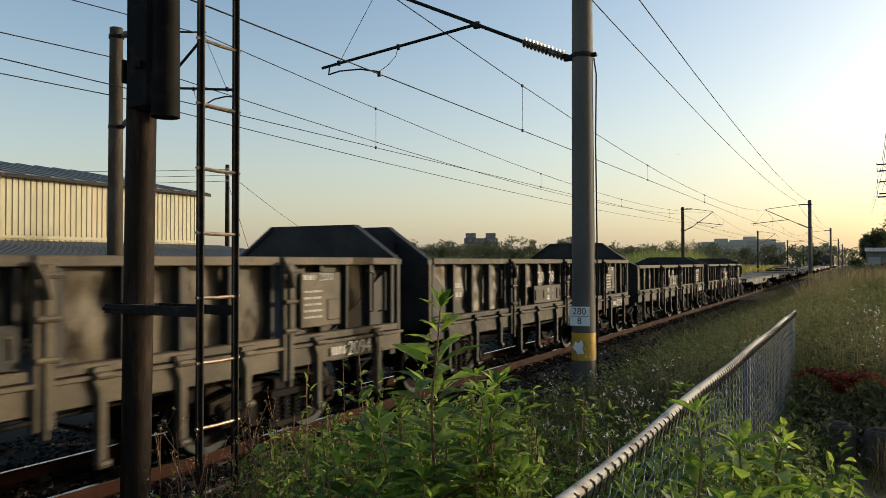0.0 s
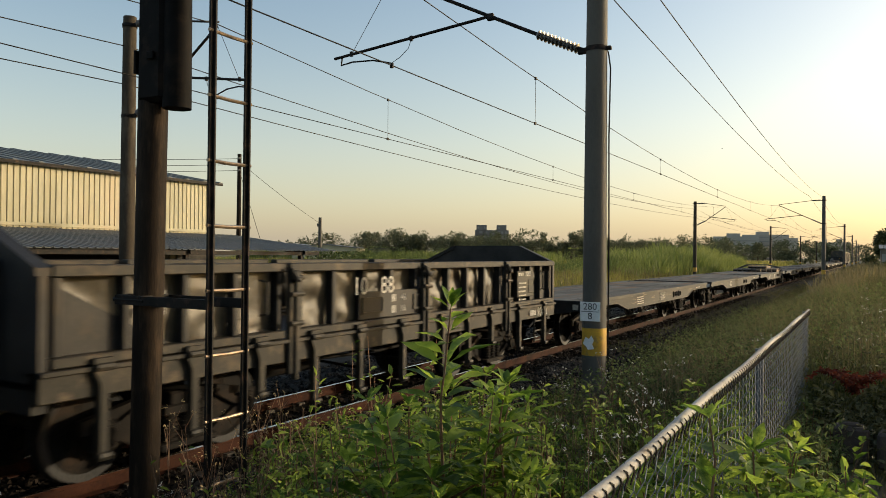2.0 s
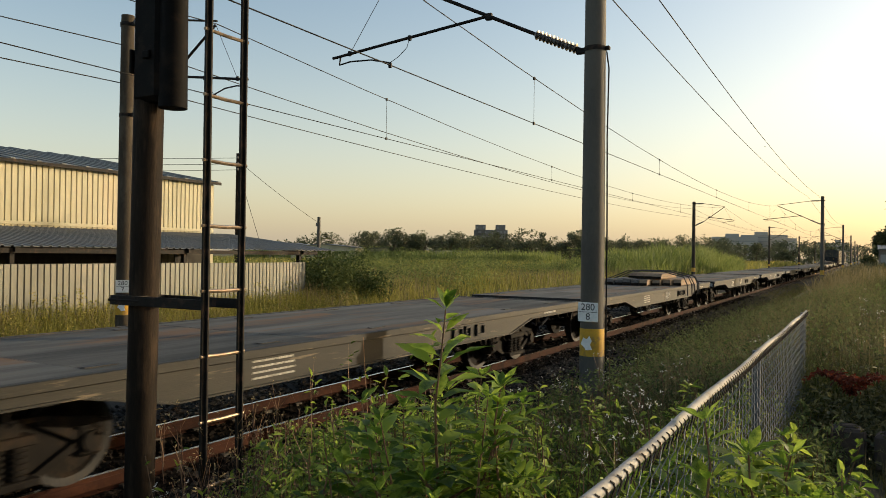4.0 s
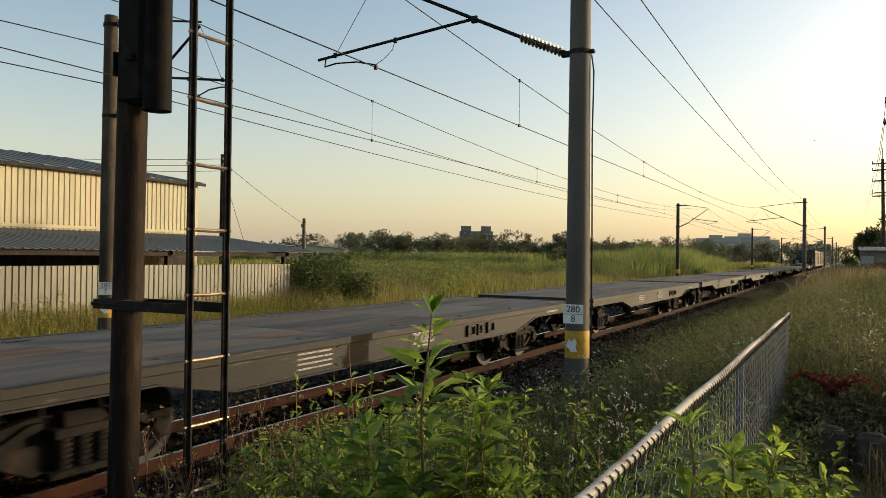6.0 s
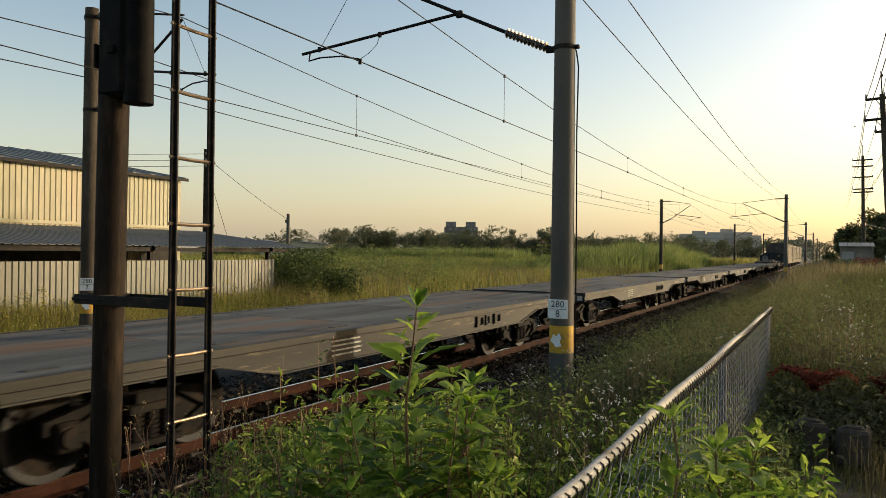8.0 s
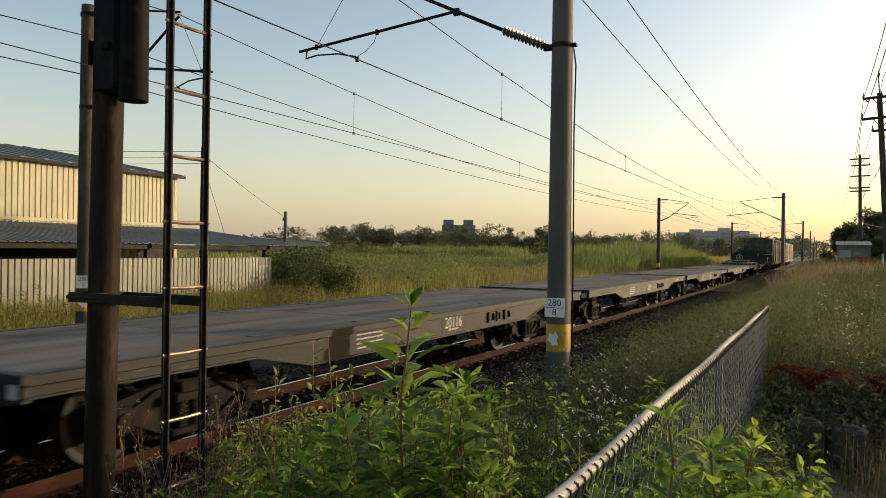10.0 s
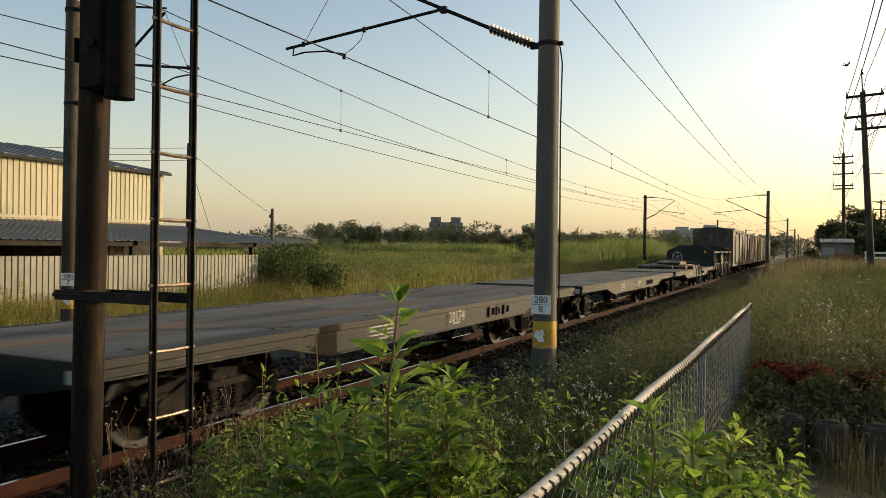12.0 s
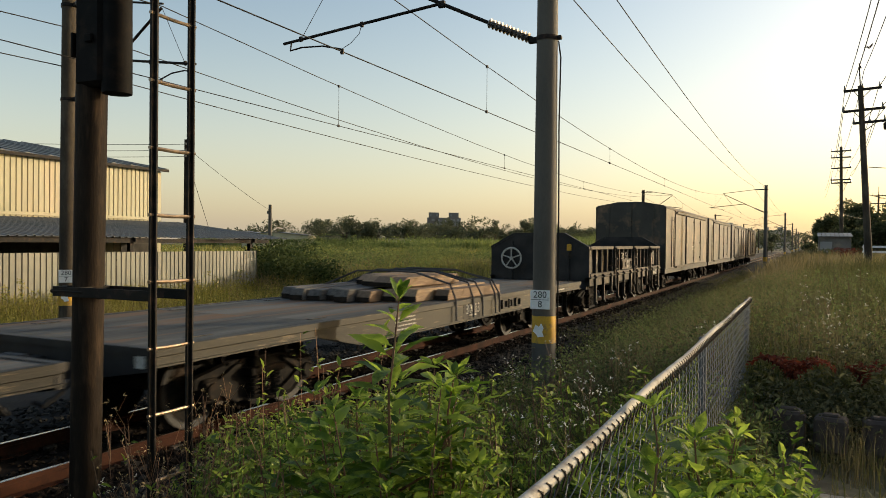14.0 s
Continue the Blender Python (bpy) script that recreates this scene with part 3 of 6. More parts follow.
def build_flat():
    w = thing("flat_wagon", "weathered grey-brown bogie flat wagon with steel deck", "rail wagon", group="flat wagons")
    rnd = random.Random(4)
    # deck of wide plates, a little uneven
    n = 5
    pl = FLAT_LEN / n
    plate = mesh_of(box(B(), -HALF + 0.02, HALF - 0.02, 0, pl - 0.008, -0.06, 0), "deck_plate", M["deck"])
    for i in range(n):
        share("deck_plate", plate, w, pose(0, i * pl, 1.08 + rnd.uniform(-0.003, 0.003)), "worn grey steel deck plate with rust stains")
    slot = mesh_of(box(B(), -0.04, 0.04, -0.15, 0.15, 0, 0.008), "lashing_slot", M["black_steel"])
    for i in range(7):                       # stake openings along both edges
        for s in (-1, 1):
            share("lashing_slot", slot, w, pose(s * (HALF - 0.33), 0.9 + i * (FLAT_LEN - 1.8) / 6, 1.081))
    for s in (-1, 1):
        bm = B()
        lo, hi = sorted((s * (HALF - 0.02), s * HALF))
        prism(bm, [(0, 0.92), (2.5, 0.92), (3.4, 0.73), (FLAT_LEN - 3.4, 0.73), (FLAT_LEN - 2.5, 0.92), (FLAT_LEN, 0.92), (FLAT_LEN, 1.02), (0, 1.02)], 0, lo - 0.03 * (s > 0), hi - 0.03 * (s > 0) + 0.03 * (s < 0))
        box(bm, lo - 0.07 * (s > 0), hi + 0.07 * (s < 0), 0, FLAT_LEN, 1.0, 1.085, 0.006)
        flange = [(0, 0.905), (2.5, 0.905), (3.4, 0.715), (FLAT_LEN - 3.4, 0.715), (FLAT_LEN - 2.5, 0.905), (FLAT_LEN, 0.905)]
        for (ya, za), (yb, zb) in zip(flange, flange[1:]):
            a, b2 = sorted((s * (HALF - 0.16), s * (HALF + 0.0)))
            prism(bm, [(ya, za), (yb, zb), (yb, zb + 0.018), (ya, za + 0.018)], 0, a, b2)
        part("side_sill", bm, M["wagon_paint"], w, "olive-brown fish-bellied side sill")
        for k in range(3):                     # card frames
            y = 8.35 + k * 0.36
            bm = B()
            x0, x1 = sorted((s * (HALF - 0.03), s * (HALF + 0.012)))
            y1 = y + (0.26 if k != 1 else 0.16)
            for a in ((y, y1, 0.8, 0.825), (y, y1, 0.945, 0.97), (y, y + 0.025, 0.8, 0.97), (y1 - 0.025, y1, 0.8, 0.97)):
                box(bm, x0, x1, *a)
            part("card_holder", bm, M["black_steel"], w)
        bm = B()
        for i in range(17):                    # rope hooks below the sill
            y = 3.5 + i * (FLAT_LEN - 7.0) / 16
            x = s * (HALF - 0.1)
            polytube(bm, [(x, y, 0.73), (x, y, 0.64), (x + s * 0.05, y, 0.6), (x + s * 0.09, y, 0.64)], 0.014, n=5)
        for i in range(4):
            for y in (0.5 + i * 0.5, FLAT_LEN - 0.5 - i * 0.5):
                polytube(bm, [(s * (HALF - 0.1), y, 0.92), (s * (HALF - 0.1), y, 0.83), (s * (HALF - 0.05), y, 0.79), (s * (HALF - 0.01), y, 0.83)], 0.014, n=5)
        tagged(part("rope_hook", bm, M["bogie"], w), kind="stuff")
    for y in (0.0, FLAT_LEN):
        bm = B()
        lo, hi = (y, y + 0.06) if y == 0 else (y - 0.06, y)
        prism(bm, [(-HALF + 0.02, 1.02), (-HALF + 0.02, 0.88), (-0.5, 0.72), (0.5, 0.72), (HALF - 0.02, 0.88), (HALF - 0.02, 1.02)], 1, lo, hi)
        box(bm, -HALF, HALF, lo - 0.02, hi + 0.02, 1.02, 1.087)
        part("end_beam", bm, M["black_steel"], w, "black end beam")
        e = lo - 0.004 if y == 0 else hi
        for x in (-HALF + 0.06, HALF - 0.2):
            bm = B()
            box(bm, x, x + 0.12, e, e + 0.004, 0.9, 1.01)
            part("end_marking", bm, M["white_paint"], w, "white end marking", smooth=None)
    bm = B()
    for i in range(10):
        y = 1.0 + i * (FLAT_LEN - 2) / 9
        box(bm, -HALF + 0.08, HALF - 0.08, y - 0.05, y + 0.05, 0.88, 1.02)
    for x in (-0.5, 0.5):
        box(bm, x - 0.06, x + 0.06, 0.06, FLAT_LEN - 0.06, 0.74, 1.02)
    part("underframe", bm, M["black_steel"], w, "dark steel underframe")
    build_running_gear(w, FLAT_LEN, 2.15, 0.98)
    bars(w, HALF - 0.028, 4.35, 0.955, 4, 0.6, 0.02, 0.055)
    bars(w, HALF - 0.028, 8.77, 0.93, 3, 0.08, 0.022, 0.045)
    bars(w, HALF - 0.028, FLAT_LEN - 1.9, 0.955, 1, 0.6, 0.03, 0.05)
    return w


def build_timber(z0, seed):
    """Lashed sawn timbers lying on a flat wagon."""
    rnd = random.Random(seed)
    load = thing("timber_load", "stack of sawn brown timbers roped onto a flat wagon", "timber")
    logs = []
    for i in range(9):
        x = 1.2 - i * 0.286
        start = np.interp(x, (-1.2, 0.2, 1.2), (1.5, 1.3, 2.4)) + rnd.uniform(-0.15, 0.15)
        logs.append((x, 0.135, start, 4.75 + rnd.uniform(-0.15, 0.1), z0, z0 + rnd.uniform(0.17, 0.21), 0.07, "wood" if x > 0.2 else "old_wood"))
    for i in range(4):
        logs.append((0.62 - i * 0.31, 0.15, 2.0 + 0.15 * i + rnd.uniform(-0.1, 0.1), 4.3 + rnd.uniform(-0.2, 0.1), z0 + 0.212, z0 + 0.38, 0.22, "wood"))
    for x, half, ya, yb, za, zb, cut, kind in logs:
        bm = B()
        prism(bm, [(ya, za), (yb, za), (yb, zb - 0.03), (yb - 0.03, zb), (ya + cut, zb), (ya, za + (zb - za) * 0.45)], 0, x - half + 0.008, x + half - 0.008)
        bmesh.ops.bevel(bm, geom=bm.edges[:], offset=0.012, segments=1, affect="EDGES")
        log = part("timber", bm, M[kind], load, smooth=None)
        # thin dark cap, the end's shade put into its colour
        bm = B()
        box(bm, x - half + 0.012, x + half - 0.012, ya - 0.005, ya + 0.02, za + 0.006, za + (zb - za) * 0.44, 0.003)
        part("end_grain", bm, M["end_grain"], log, "dark cap for the shaded end of a timber", smooth=None)
    bm = B()
    for a, b in ((2.5, 3.6), (3.6, 2.6), (3.2, 4.3), (4.4, 3.3), (4.2, 4.7)):
        polytube(bm, [(HALF + 0.03, a, z0 - 0.32), (HALF + 0.02, a, z0 + 0.01), (1.36, a + (b - a) * 0.05, z0 + 0.27), (0.66, a + (b - a) * 0.15, z0 + 0.44),
                      (-0.56, a + (b - a) * 0.85, z0 + 0.44), (-1.36, b, z0 + 0.1)], 0.018, n=5)
    part("rope", bm, M["rope"], load, "dark lashing rope")
    return load


def build_gondola(L, top=2.07, peak=2.52):
    w = thing("gondola_wagon", "rusty brown open hopper wagon with dented side doors", "rail wagon", group="open hopper wagons")
    H, k0 = 1.42, L / 10.46
    rnd = random.Random(8)
    for s in (-1, 1):
        # dented side sheets between the ribs, three doors a side
        for d, (y0, y1) in enumerate(((0.1, 2.7 * k0), (2.9 * k0, 5.42 * k0), (5.62 * k0, 8.1 * k0), (8.3 * k0, L - 0.1))):
            bm = B()
            ny, nz = 48, 14
            g = [[bm.verts.new((s * (H - 0.15 + 0.045 * noise.noise((y0 + (y1 - y0) * i / ny) * Vector((0.9, 0, 0)) + Vector((0, s * 3 + k * 0.115, d))) +
                                     0.03 * noise.noise(Vector(((y0 + (y1 - y0) * i / ny) * 3.6, k * 0.28, d + s * 5))) +
                                     0.014 * noise.noise(Vector(((y0 + (y1 - y0) * i / ny) * 8.5, k * 0.55, d * 2 + s * 7)))),
                               y0 + (y1 - y0) * i / ny, 1.2 + (top - 1.25) * k / nz)) for k in range(nz + 1)] for i in range(ny + 1)]
            for i in range(ny):
                for k in range(nz):
                    bm.faces.new((g[i][k], g[i + 1][k], g[i + 1][k + 1], g[i][k + 1]))
            bmesh.ops.solidify(bm, geom=bm.faces[:], thickness=0.012)
            bmesh.ops.recalc_face_normals(bm, faces=bm.faces[:])
            door = part("side_door", bm, M["gondola_panel"], w, "dented rusty steel side sheet")
            bm = B()
            a, b2 = sorted((s * (H - 0.14), s * H))
            box(bm, a, b2 + 0.0, y0, y1, top - 0.09, top, 0.008)
            box(bm, a, b2, y0, y1, 1.15, 1.23, 0.008)
            part("door_frame", bm, M["gondola_frame"], door)
            nr = 4
            rib_lo, rib_hi = sorted((s * (H - 0.14), s * (H - 0.035)))
            for i in range(nr + 1):
                y = y0 + 0.06 + (y1 - y0 - 0.12) * i / nr
                bm = B()
                box(bm, rib_lo, rib_hi, y - 0.035, y + 0.035, 1.231, top - 0.091, 0.006)
                part("rib", bm, M["black_steel"], door, "dark vertical rib")
        bm = B()
        a, b2 = sorted((s * (H - 0.14), s * (H - 0.01)))
        box(bm, a, b2, 0, L, 0.9, 1.13, 0.008)
        box(bm, a - 0.04, b2 + 0.04, 0, L, 1.1, 1.14, 0.006)
        part("side_sill", bm, M["gondola_frame"], w)
        for y in (0.5, 1.4, 2.3 * k0, 3.15 * k0, 4.0 * k0, 4.95 * k0, 6.0 * k0, 6.8 * k0, 7.6 * k0, 8.7 * k0, L - 0.6):
            bm = B()
            xa, xb = sorted((s * (H - 0.02), s * (H + 0.05)))
            hang = 0.42 if rnd.random() < 0.75 else 0.62
            prism(bm, [(y - 0.085, 1.2), (y + 0.085, 1.2), (y + 0.085, 1.1), (y + 0.036, 1.0), (y + 0.036, hang), (y - 0.036, hang), (y - 0.036, 1.0), (y - 0.085, 1.1)], 0, xa, xb)
            tube(bm, (xb if s > 0 else xa, y - 0.075, 1.13), (xb if s > 0 else xa, y + 0.075, 1.13), 0.032, n=8)
            tube(bm, (xb if s > 0 else xa, y - 0.05, hang + 0.02), (xb if s > 0 else xa, y + 0.05, hang + 0.02), 0.036, n=8)
            part("hinge_arm", bm, M["gondola_frame"], w)
        for y in (2.8 * k0, 5.52 * k0, 8.2 * k0):
            bm = B()
            xa, xb = sorted((s * (H - 0.02), s * (H + 0.06)))
            box(bm, xa, xb - 0.02, y - 0.085, y + 0.085, 0.78, top, 0.01)
            box(bm, xa + 0.02 * s, xb + 0.01 * s, y - 0.022, y + 0.022, 0.72, top - 0.07, 0.008)
            for z in (1.3, 1.6, top - 0.15):
                tube(bm, (xb if s > 0 else xa, y - 0.09, z), (xb if s > 0 else xa, y + 0.09, z), 0.026, n=8)
            polytube(bm, [(s * (H + 0.06), y - 0.1, top - 0.05), (s * (H + 0.1), y - 0.05, top - 0.17), (s * (H + 0.09), y, 1.75)], 0.03)
            part("latch_post", bm, M["gondola_frame"], w, "dark door latch post")
        bm = B()
        for k in range(3):
            z = 0.5 + k * 0.17
            tube(bm, (s * (H - 0.02), L - 0.95, z), (s * (H - 0.02), L - 0.45, z), 0.016, n=6)
        for y in (L - 0.95, L - 0.45):
            tube(bm, (s * (H - 0.02), y, 0.48), (s * (H - 0.02), y, 0.95), 0.018, n=6)
        part("step", bm, M["gondola_frame"], w)
        for yy in (L - 0.72, L - 0.45, 2.3):
            bm = B()
            polytube(bm, [(s * (H - 0.06), yy, 1.4), (s * (H + 0.04), yy, 1.42), (s * (H + 0.04), yy, top - 0.19), (s * (H - 0.06), yy, top - 0.17)], 0.014, n=5)
            part("handrail", bm, M["gondola_frame"], w)
        bm = B()
        box(bm, *sorted((s * (H - 0.06), s * (H - 0.012))), 8.45, 9.15, 1.3, top - 0.17, 0.01)
        box(bm, *sorted((s * (H - 0.06), s * (H - 0.0))), 8.9, 9.12, 1.36, 1.6, 0.01)
        part("card_holder", bm, M["wagon_paint"], w)
    for y0, y1 in ((0.0, 0.07), (L - 0.07, L)):
        bm = B()
        prism(bm, [(-H + 0.02, 1.0), (H - 0.02, 1.0), (H - 0.02, top - 0.02), (0.72, peak), (-0.72, peak), (-H + 0.02, top - 0.02)], 1, y0, y1)
        plate = part("end_plate", bm, M["black_steel"], w, "black raised end plate with sloped corners")
        for x in (-0.8, 0, 0.8):
            bm = B()
            box(bm, x - 0.05, x + 0.05, *((y0 - 0.05, y0) if y0 == 0 else (y1, y1 + 0.05)), 1.0, peak - 0.22)
            part("stiffener", bm, M["black_steel"], plate, smooth=None)
        for q in (-1, 1):
            bm = B()
            prism(bm, [(q * (H - 0.02), top - 0.02), (q * 0.72, peak), (q * 0.72, peak - 0.06), (q * (H - 0.02), top - 0.08)], 1, y0 - 0.03, y1 + 0.03)
            part("corner_flange", bm, M["black_steel"], plate, smooth=None)
        bm = B()
        e = y0 - 0.056 if y0 == 0 else y1 + 0.05
        box(bm, H - 0.62, H - 0.5, e, e + 0.006, top - 0.12, top + 0.05)
        part("end_marking", bm, M["yellow_paint"], w, "yellow end marking", smooth=None)
    bm = B()
    prism(bm, [(0.08, top - 0.12), (0.08, 1.15), (1.5, 0.95), (L - 1.5, 0.95), (L - 0.08, 1.15), (L - 0.08, top - 0.12), (L - 0.12, top - 0.12), (L - 1.6, 1.05), (1.6, 1.05), (0.12, top - 0.12)], 0, -H + 0.12, H - 0.12)
    box(bm, -0.6, 0.6, 0.05, L - 0.05, 0.72, 0.96)
    box(bm, -H + 0.1, H - 0.1, 0.0, 0.12, 0.82, 1.05)
    box(bm, -H + 0.1, H - 0.1, L - 0.12, L, 0.82, 1.05)
    part("hopper_floor", bm, M["black_steel"], w, "black sloped hopper floor")
    build_running_gear(w, L, 1.75, 0.95)
    bars(w, H - 0.006, 8.48, top - 0.25, 1, 0.2, 0.05, 0.07)
    bars(w, H - 0.006, 8.5, top - 0.39, 5, 0.3, 0.024, 0.07)
    bm = B()
    box(bm, H - 0.062, H - 0.03, 3.93, 5.36, 1.24, 1.57, 0.006)
    panel = part("number_panel", bm, M["black_steel"], w, "black panel below the large number", smooth=None)
    for ya, yb in ((3.98, 4.42), (5.12, 5.32)):
        bm = B()
        for q in ((ya, yb, 1.3, 1.325), (ya, yb, 1.475, 1.5), (ya, ya + 0.025, 1.3, 1.5), (yb - 0.025, yb, 1.3, 1.5)):
            box(bm, H - 0.03, H - 0.012, *q)
        part("card_frame", bm, M["gondola_frame"], panel, smooth=None)
    for z, text in ((1.47, "46"), (1.33, "16")):
        share("number", lettering(text, 0.12, M["white_paint"]), w, Matrix.Translation((H - 0.026, 4.88, z)) @ FACE)
        bars(w, H - 0.029, 4.62, z - 0.045, 1, 0.09, 0.09, 0.1)
    bars(w, H - 0.125, 0.9, 1.62, 2, 0.3, 0.07, 0.14)
    for y, z in ((8.2 * k0, 0.85), (8.2 * k0, 1.05)):
        share("number", lettering("2", 0.11, M["white_paint"]), w, Matrix.Translation((H + 0.062, y, z)) @ FACE)
    return w


BOX_LEN, BOX_PITCH = 13.9, 14.6


def build_boxcar():
    w = thing("box_wagon", "dark brown steel covered wagon with sliding doors", "rail wagon", group="covered wagons")
    L, H = BOX_LEN, 1.4
    bm = B()
    arch = [(-H, 1.0), (H, 1.0), (H, 3.56), (H * 0.96, 3.62), (H * 0.35, 3.77), (-H * 0.35, 3.77), (-H * 0.96, 3.62), (-H, 3.56)]
    prism(bm, arch, 1, 0, L)
    part("body", bm, M["boxcar"], w, "dark brown steel body", smooth=20)
    for s in (-1, 1):
        a, b2 = sorted((s * H, s * (H + 0.06)))
        out = s * (H + 0.06)
        for ya, yb in ((5.6, 8.0), (8.05, 10.4)):
            bm = B()
            box(bm, a, b2, ya, yb, 1.12, 3.36, 0.015)
            for k in (0.33, 0.66):
                z = 1.12 + 2.24 * k
                box(bm, *sorted((out, out + s * 0.02)), ya + 0.08, yb - 0.08, z - 0.02, z + 0.02)
            door = part("sliding_door", bm, M["boxcar"], w, "brown steel sliding door")
            bm = B()
            tube(bm, (out + s * 0.04, yb - 0.18, 1.2), (out + s * 0.04, yb - 0.18, 3.3), 0.02, n=6)
            for z in (1.35, 2.1, 3.1):
                box(bm, *sorted((out, out + s * 0.06)), yb - 0.23, yb - 0.13, z, z + 0.08)
            part("lock_bar", bm, M["gondola_frame"], door)
        bm = B()
        for k in range(6):
            z = 1.2 + k * 0.37
            tube(bm, (out, 1.3, z), (out, 1.85, z), 0.016, n=6)
        for y in (1.3, 1.85):
            tube(bm, (out, y, 1.1), (out, y, 3.2), 0.018, n=6)
        part("ladder", bm, M["gondola_frame"], w)
        bm = B()
        for z in (1.03, 3.38):
            box(bm, a, b2 + (0.03 if s > 0 else 0), 2.6, L - 1.2, z, z + 0.07)
        for y in (0.06, 2.5, L - 0.1):
            box(bm, *sorted((s * H, s * (H + 0.035))), y - 0.05, y + 0.05, 1.05, 3.54)
        box(bm, *sorted((s * H, s * (H + 0.03))), 0, L, 3.5, 3.57)
        part("side_rail", bm, M["gondola_frame"], w)
        bm = B()
        box(bm, *sorted((s * (H - 0.08), s * (H + 0.01))), 0, L, 0.84, 1.04, 0.01)
        part("side_sill", bm, M["wagon_paint"], w)
    bm = B()
    for y in (-0.04, L):
        for x in (-0.9, 0, 0.9):
            box(bm, x - 0.05, x + 0.05, y, y + 0.04, 1.05, 3.5)
    part("end_rib", bm, M["boxcar"], w)
    bm = B()
    box(bm, -1.2, 1.2, 0.1, L - 0.1, 0.86, 1.02)
    part("underframe", bm, M["black_steel"], w)
    build_running_gear(w, L, 2.1, 0.98)
    bars(w, H + 0.075, L / 2 + 0.5, 1.9, 2, 0.5, 0.07, 0.11)
    return w


def build_train():
    def put(master, first, y):
        if first:
            master.matrix_basis = pose(TRACK, y, RAIL_Z)
            ob = master
        else:
            ob = copy_thing(master, pose(TRACK, y, RAIL_Z))
        WAGONS.append((ob, y))
        for c in ob.children:
            if c.name.startswith("wheelset"):
                WHEELS.append((c, y))
        return ob

    gon, gon2, gon3 = build_gondola(10.46), build_gondola(10.17, 1.92, 2.2), build_gondola(10.46, 1.97, 2.32)
    for y, m in ((-2.25, gon), (8.97, gon), (20.42, gon2), (31.57, gon2), (218.3, gon3)):
        put(m, False, y)
    flat = build_flat()
    for y in (43.15, 57.8, 72.4, 87.1, 101.9, 116.4, 130.9, 145.4, 159.9, 174.4, 188.9, 203.5):
        put(flat, False, y)
    van = build_boxcar()
    for i in range(4):
        put(van, False, 229.9 + i * BOX_PITCH)
    for m in (gon, gon2, gon3, flat, van):
        for o in (*m.children_recursive, m):
            bpy.data.objects.remove(o)
    gons, flats = [w for w, y in WAGONS[:5]], [w for w, y in WAGONS[5:17]]
    for g, num, drop in zip(gons, ("2094", "2078", "1009", "1088", "2051"), (0.0, 0.0, 0.15, 0.15, 0.1)):
        add_plate(g, 9.5, 1.0, num, 0.24, 1.435)
        bars(g, 1.435, 8.95, 0.96, 1, 0.26, 0.09, 0.1)
        add_plate(g, 8.88, 1.845 - drop, num[0] + "000", 0.12, 1.416)
        for k, pair in enumerate((num[:2], num[2:])):
            add_plate(g, (4.25 if drop == 0 else 3.95) + k * 0.57, 1.72 - drop * 0.6, pair, 0.3, 1.392)
    for f, num in zip(flats, ("20065", "", "20064", "20083", "20080", "", "", "20116", "20034", "20174", "20094", "30013")):
        if num:
            bm = B()
            box(bm, HALF - 0.032, HALF - 0.026, 6.66, 7.4, 0.745, 0.99)
            part("number_panel", bm, M["black_steel"], f, "dark painted number panel", smooth=None)
            add_plate(f, 7.03, 0.905, num, 0.24, HALF - 0.02)
            bars(f, HALF - 0.024, 6.88, 0.79, 1, 0.3, 0.03, 0.05)
    for i in (3, 4, 7, 9):                    # four wagons with blacker sills
        for c in flats[i].children:
            if c.name.startswith("side_sill"):
                c.material_slots[0].link = "OBJECT"
                c.material_slots[0].material = M["black_sill"]
    for i, seed in ((2, 1), (11, 2)):
        load = build_timber(1.085, seed)
        y = WAGONS[5 + i][1]
        off = 7.1 if i == 2 else 3.75
        load.matrix_basis = pose(TRACK, y + off, RAIL_Z)
        WAGONS.append((load, y + off))
    for c in gons[0].children_recursive:      # the foremost hopper is lighter and tan
        if c.name.split(".")[0] in ("side_door", "side_sill", "door_frame", "hinge_arm", "latch_post", "card_holder"):
            c.material_slots[0].link = "OBJECT"
            c.material_slots[0].material = M["gondola_tan"]
    # hand brake wheel of the wagon that follows the last flat
    bm = B()
    ring = [(0.0, 0.28 * math.cos(k * math.tau / 24), 0.28 * math.sin(k * math.tau / 24)) for k in range(25)]
    polytube(bm, ring, 0.026, n=6)
    for k in range(5):
        a = k * math.tau / 5 + 0.3
        tube(bm, (0, 0, 0), (0, 0.28 * math.cos(a), 0.28 * math.sin(a)), 0.018, n=6)
    tube(bm, (-0.03, 0, 0), (0.03, 0, 0), 0.05, n=10)
    part("brake_wheel", bm, M["white_paint"], gons[4], "white spoked hand brake wheel", pose(-0.75, -0.14, 1.62, 0, 0, 90))


build_train()

# ---- overhead line ----
SPAN = 57.0
POLE_R, POLE_L = (-3.05, 9.52), (-13.0, 9.98)


